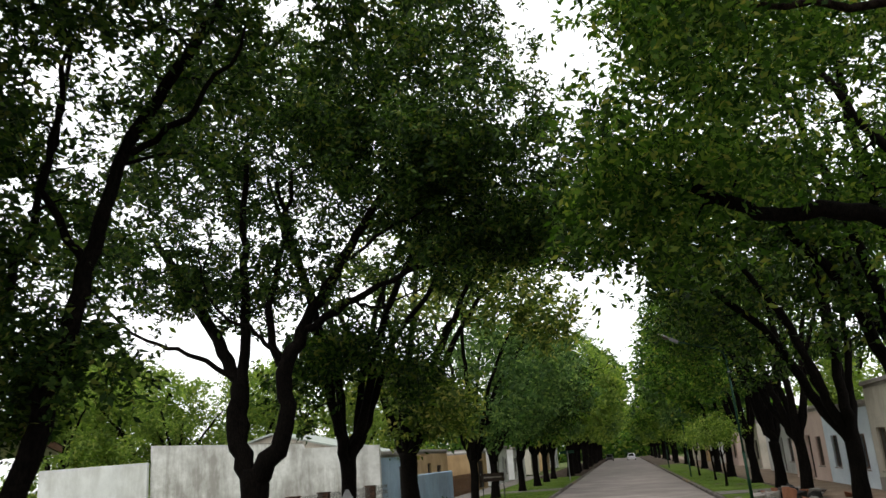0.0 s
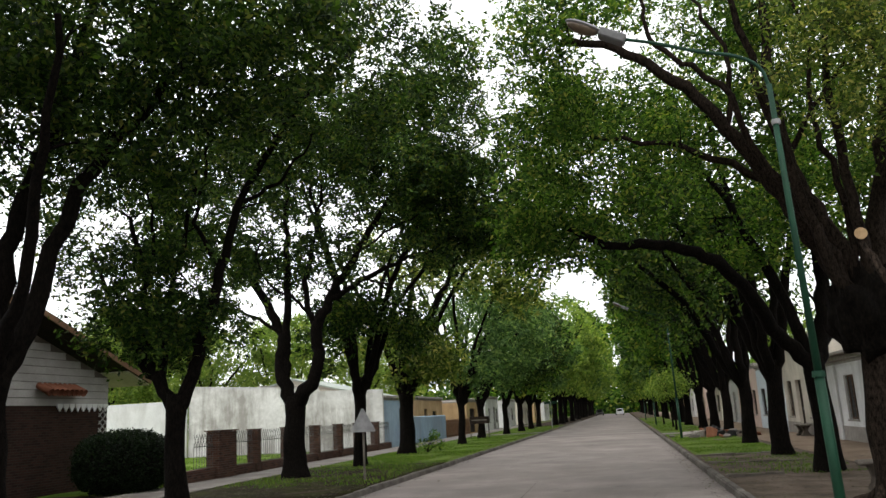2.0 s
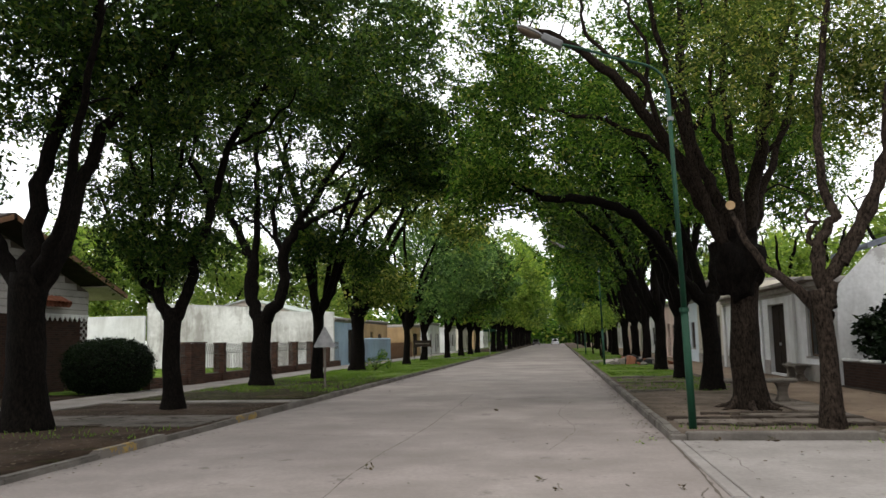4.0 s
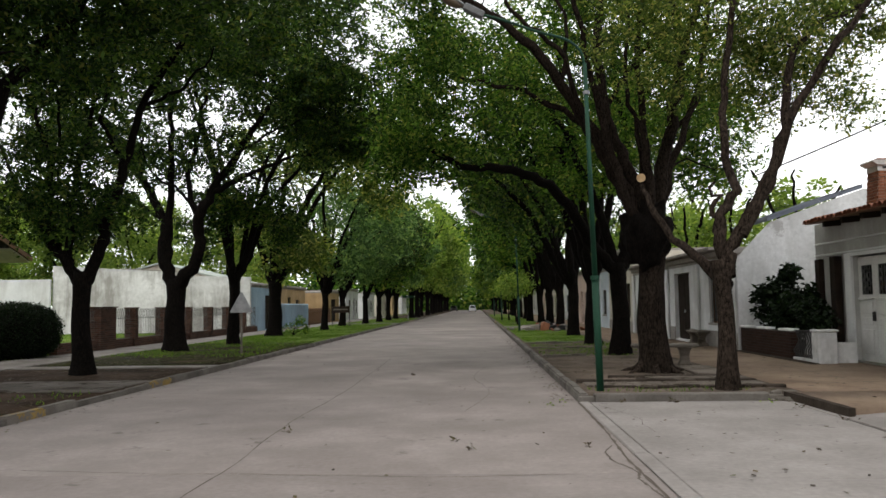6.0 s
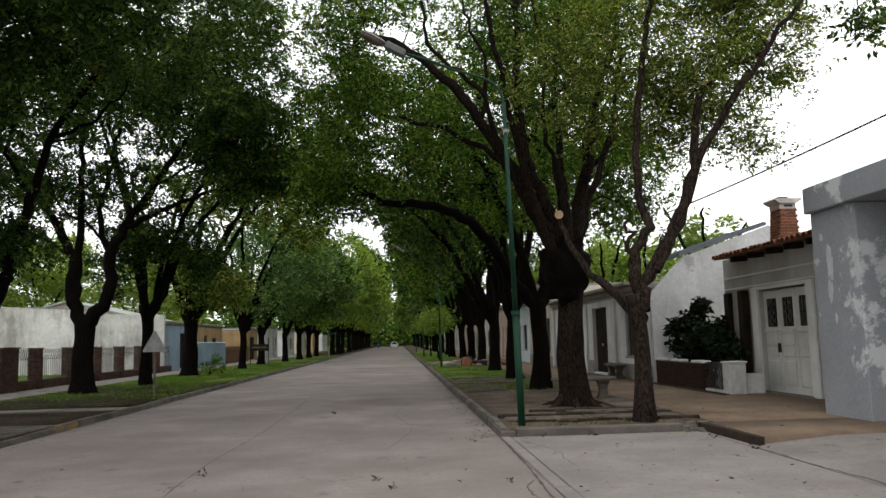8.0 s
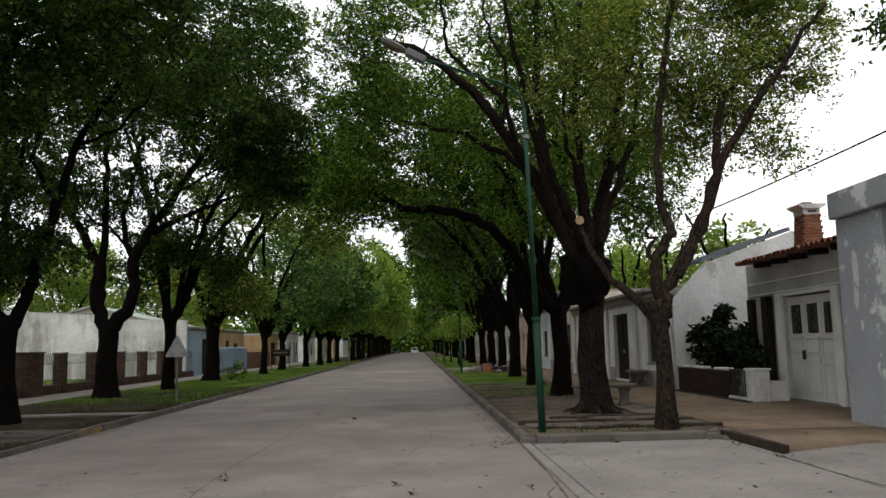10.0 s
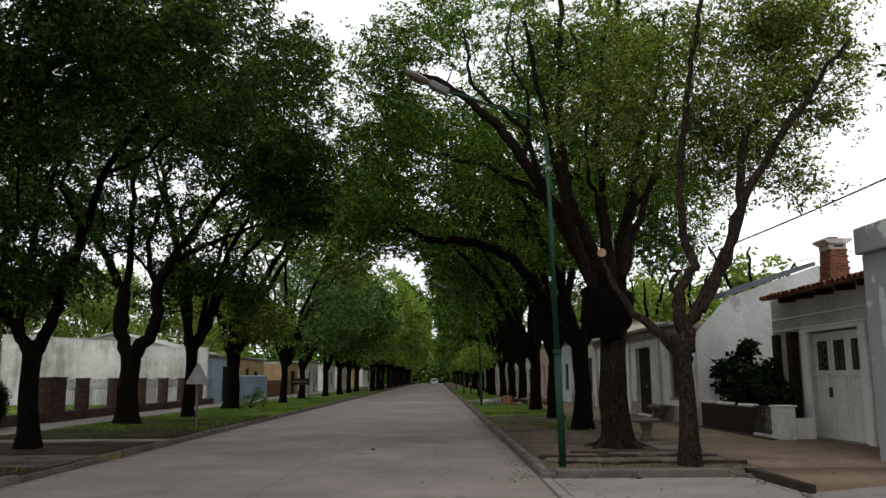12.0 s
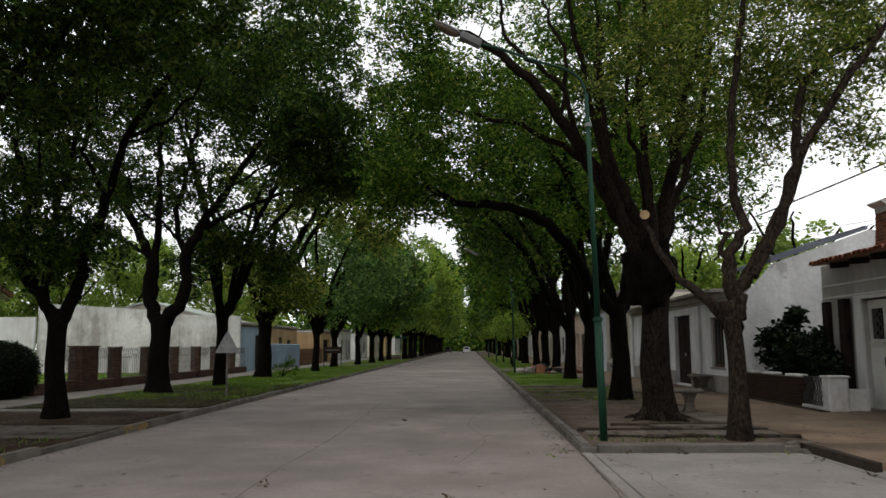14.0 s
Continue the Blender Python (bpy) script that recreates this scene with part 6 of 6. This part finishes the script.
# ---- grass and fallen leaves ----
def blades(name, boxes, seed, h, label):
    rng = np.random.default_rng(seed)
    qs = []
    for x0, x1, y0, y1, z, n in boxes:
        p = np.stack([rng.uniform(x0, x1, n), rng.uniform(y0, y1, n), np.full(n, z)], 1)
        k = np.array([noise.noise((a[0] * 0.6, a[1] * 0.6, seed)) for a in p])
        p = p[k > -0.12 + rng.normal(0, 0.12, n)]
        n2 = len(p)
        a = rng.uniform(0, 6.283, n2)
        w = np.stack([np.cos(a), np.sin(a), np.zeros(n2)], 1) * 0.012
        up = np.stack([rng.normal(0, 0.4, n2), rng.normal(0, 0.4, n2), np.ones(n2)], 1) * (h * rng.uniform(0.5, 1.4, n2))[:, None]
        qs.append(np.stack([p - w, p + w, p + up * 0.7 + w * 0.6, p + up], 1))
    ob = link_mesh(name, quad_mesh(name, np.vstack(qs)), M_GRASS)
    return tagged(ob, label, "grass", "", "stuff")


blades("grass", [(-11.9, -6.95, 33, 42, 0.1, 16000), (-11.9, -6.95, 24, 33, 0.11, 5200), (-11.9, -6.95, 12.4, 14.2, 0.1, 220), (-11.9, -6.95, 40, 64, 0.1, 24000), (-11.9, -6.95, 64, 95, 0.1, 12000)], 1, 0.07, "short bright green grass on the verge")
blades("grass", [(1.95, 4.8, 30.5, 50, 0.12, 15000), (1.95, 4.8, 50, 90, 0.12, 12000), (1.9, 5.0, 22.8, 30.5, 0.11, 3500), (1.9, 4.6, 13.4, 14, 0.11, 260)], 2, 0.06, "patchy green grass on the verge")
blades("grass", [(-28, -14.2, 26, 49.6, 0.08, 22000)], 3, 0.1, "bright green lawn grass behind the fence")


def litter(name, boxes, seed, label):
    rng = np.random.default_rng(seed)
    c, s = [], []
    for x0, x1, y0, y1, z, n in boxes:
        c.append(np.stack([rng.uniform(x0, x1, n), rng.uniform(y0, y1, n), np.full(n, z) + rng.uniform(0.004, 0.02, n)], 1))
    c = np.vstack(c)
    n = len(c)
    a = rng.uniform(0, 6.283, n)
    d = np.stack([np.cos(a), np.sin(a), rng.normal(0, 0.12, n)], 1)
    s = np.stack([-np.sin(a), np.cos(a), rng.normal(0, 0.2, n)], 1)
    k = rng.uniform(0.03, 0.085, n)[:, None]
    q = np.stack([c, c + d * k * 0.5 + s * k * 0.3, c + d * k, c + d * k * 0.5 - s * k * 0.3], 1)
    q[:, :, 2] = np.maximum(q[:, :, 2], c[:, 2:3] - 0.002)
    return tagged(link_mesh(name, quad_mesh(name, q), M_LITTER), label, "fallen leaves", "", "stuff")


litter("leaf_litter", [(XL, XR, 4, 40, 0, 220), (XR - 0.4, XR, 13, 40, 0, 650), (XL, XL + 0.4, 6, 45, 0, 450), (1.9, 4.9, 5, 13, 0.006, 110)], 4, "scattered brown fallen leaves on the road")
litter("leaf_litter", [(-12, -6.9, 9, 34, 0.115, 3800), (1.85, 5.2, 13.3, 30, 0.135, 2600), (5.3, 9, 10, 24, 0.13, 200), (-12, -6.9, 21, 40, 0.135, 2600)], 5, "brown fallen leaves on the verges")
for x, y, w in ((-2.42, 10.15, 0.09), (-0.27, 9.38, 0.04), (-0.09, 8.89, 0.05), (1.25, 9.03, 0.035), (-1.47, 18.31, 0.05), (1.35, 13.0, 0.4), (1.2, 12.7, 0.25), (4.6, 12.85, 0.3), (4.85, 12.2, 0.14), (4.9, 10.9, 0.15), (3.1, 12.9, 0.12), (2.3, 12.95, 0.1)):
    rng = np.random.default_rng(int(abs(x * 100)))
    c = np.stack([rng.normal(x, w * 0.4, 11), rng.normal(y, w * 0.4, 11), np.abs(rng.normal(0.015, 0.02, 11)) + 0.008], 1)
    q = leaf_quads(c, 0.055, rng, 0)
    q[:, :, 2] = np.maximum(q[:, :, 2], 0.004)
    tagged(link_mesh("leaf_cluster", quad_mesh("leaf_cluster", q), M_LITTER if w < 0.2 else M_LEAFL), "small cluster of fallen leaves on the road", "fallen leaves", "", "stuff")


def crack(name, pts, width, z, seed, label):
    """A thin ragged crack line filled with dirt."""
    rng = np.random.default_rng(seed)
    p = smooth_line([(x, y, z) for x, y in pts], 60)
    p[:, :2] += np.cumsum(rng.normal(0, 0.012, (61, 2)), axis=0) * np.sin(np.linspace(0, np.pi, 61))[:, None]
    d = np.gradient(p, axis=0)
    s = np.stack([-d[:, 1], d[:, 0], np.zeros(61)], 1)
    s /= np.linalg.norm(s, axis=1)[:, None]
    w = (width * rng.uniform(0.3, 1.3, 61))[:, None]
    v = np.vstack([p - s * w, p + s * w])
    f = [(k, k + 1, 62 + k, 61 + k) for k in range(60)]
    return tagged(link_mesh(name, mesh_of(name, v, f, False), M_JOINT), label, "crack", "", "structure")


crack("crack_1", [(-2.7, 3.2), (-2.5, 7.7), (-2.62, 11), (-2.5, 15), (-2.6, 24)], 0.008, 0.003, 1, "ragged dirt-filled crack along the road")
crack("crack_2", [(-4.6, 7.9), (-3.2, 7.75), (-2.3, 7.7), (-0.6, 7.55), (0.9, 7.6)], 0.006, 0.0035, 2, "ragged crack across the road slabs")
crack("crack_3", [(1.5, 9.1), (1.35, 8.5), (1.52, 7.6), (1.5, 6.9), (1.75, 5.8)], 0.013, 0.004, 3, "ragged crack beside the apron")
crack("crack_4", [(1.9, 12.6), (2.3, 11.2), (2.2, 10.0)], 0.005, 0.0075, 4, "fine crack in the apron concrete")
crack("crack_5", [(-6.2, 13.5), (-4.9, 14.1), (-3.6, 13.8), (-2.6, 14.3)], 0.005, 0.003, 5, "fine crack across the road slab")
crack("crack_6", [(-0.2, 12.0), (0.2, 14.5), (0.0, 17.5), (0.3, 21)], 0.005, 0.003, 6, "fine crack along the road slab")
crack("crack_7", [(5.35, 14.7), (6.4, 14.5), (7.6, 14.62), (8.9, 14.5)], 0.02, 0.1425, 7, "ragged dirt-filled crack across the pavement")
crack("crack_8", [(5.3, 17.4), (6.2, 17.3), (7.2, 17.5)], 0.012, 0.1425, 8, "fine crack across the pavement")
crack("crack_9", [(6.9, 13.5), (7.0, 15.5), (6.95, 18.5)], 0.012, 0.143, 9, "dirt-filled pavement joint along the houses")
crack("crack_10", [(1.635, 13.0), (1.65, 11), (1.625, 9), (1.645, 6), (1.63, 2)], 0.02, 0.005, 10, "wide dirt-filled joint between the road and the apron")
crack("crack_11", [(4.98, 11.1), (4.93, 9.5), (4.97, 8.2), (4.94, 5.0)], 0.014, 0.0085, 11, "dirt-filled joint between the apron and the ramp")
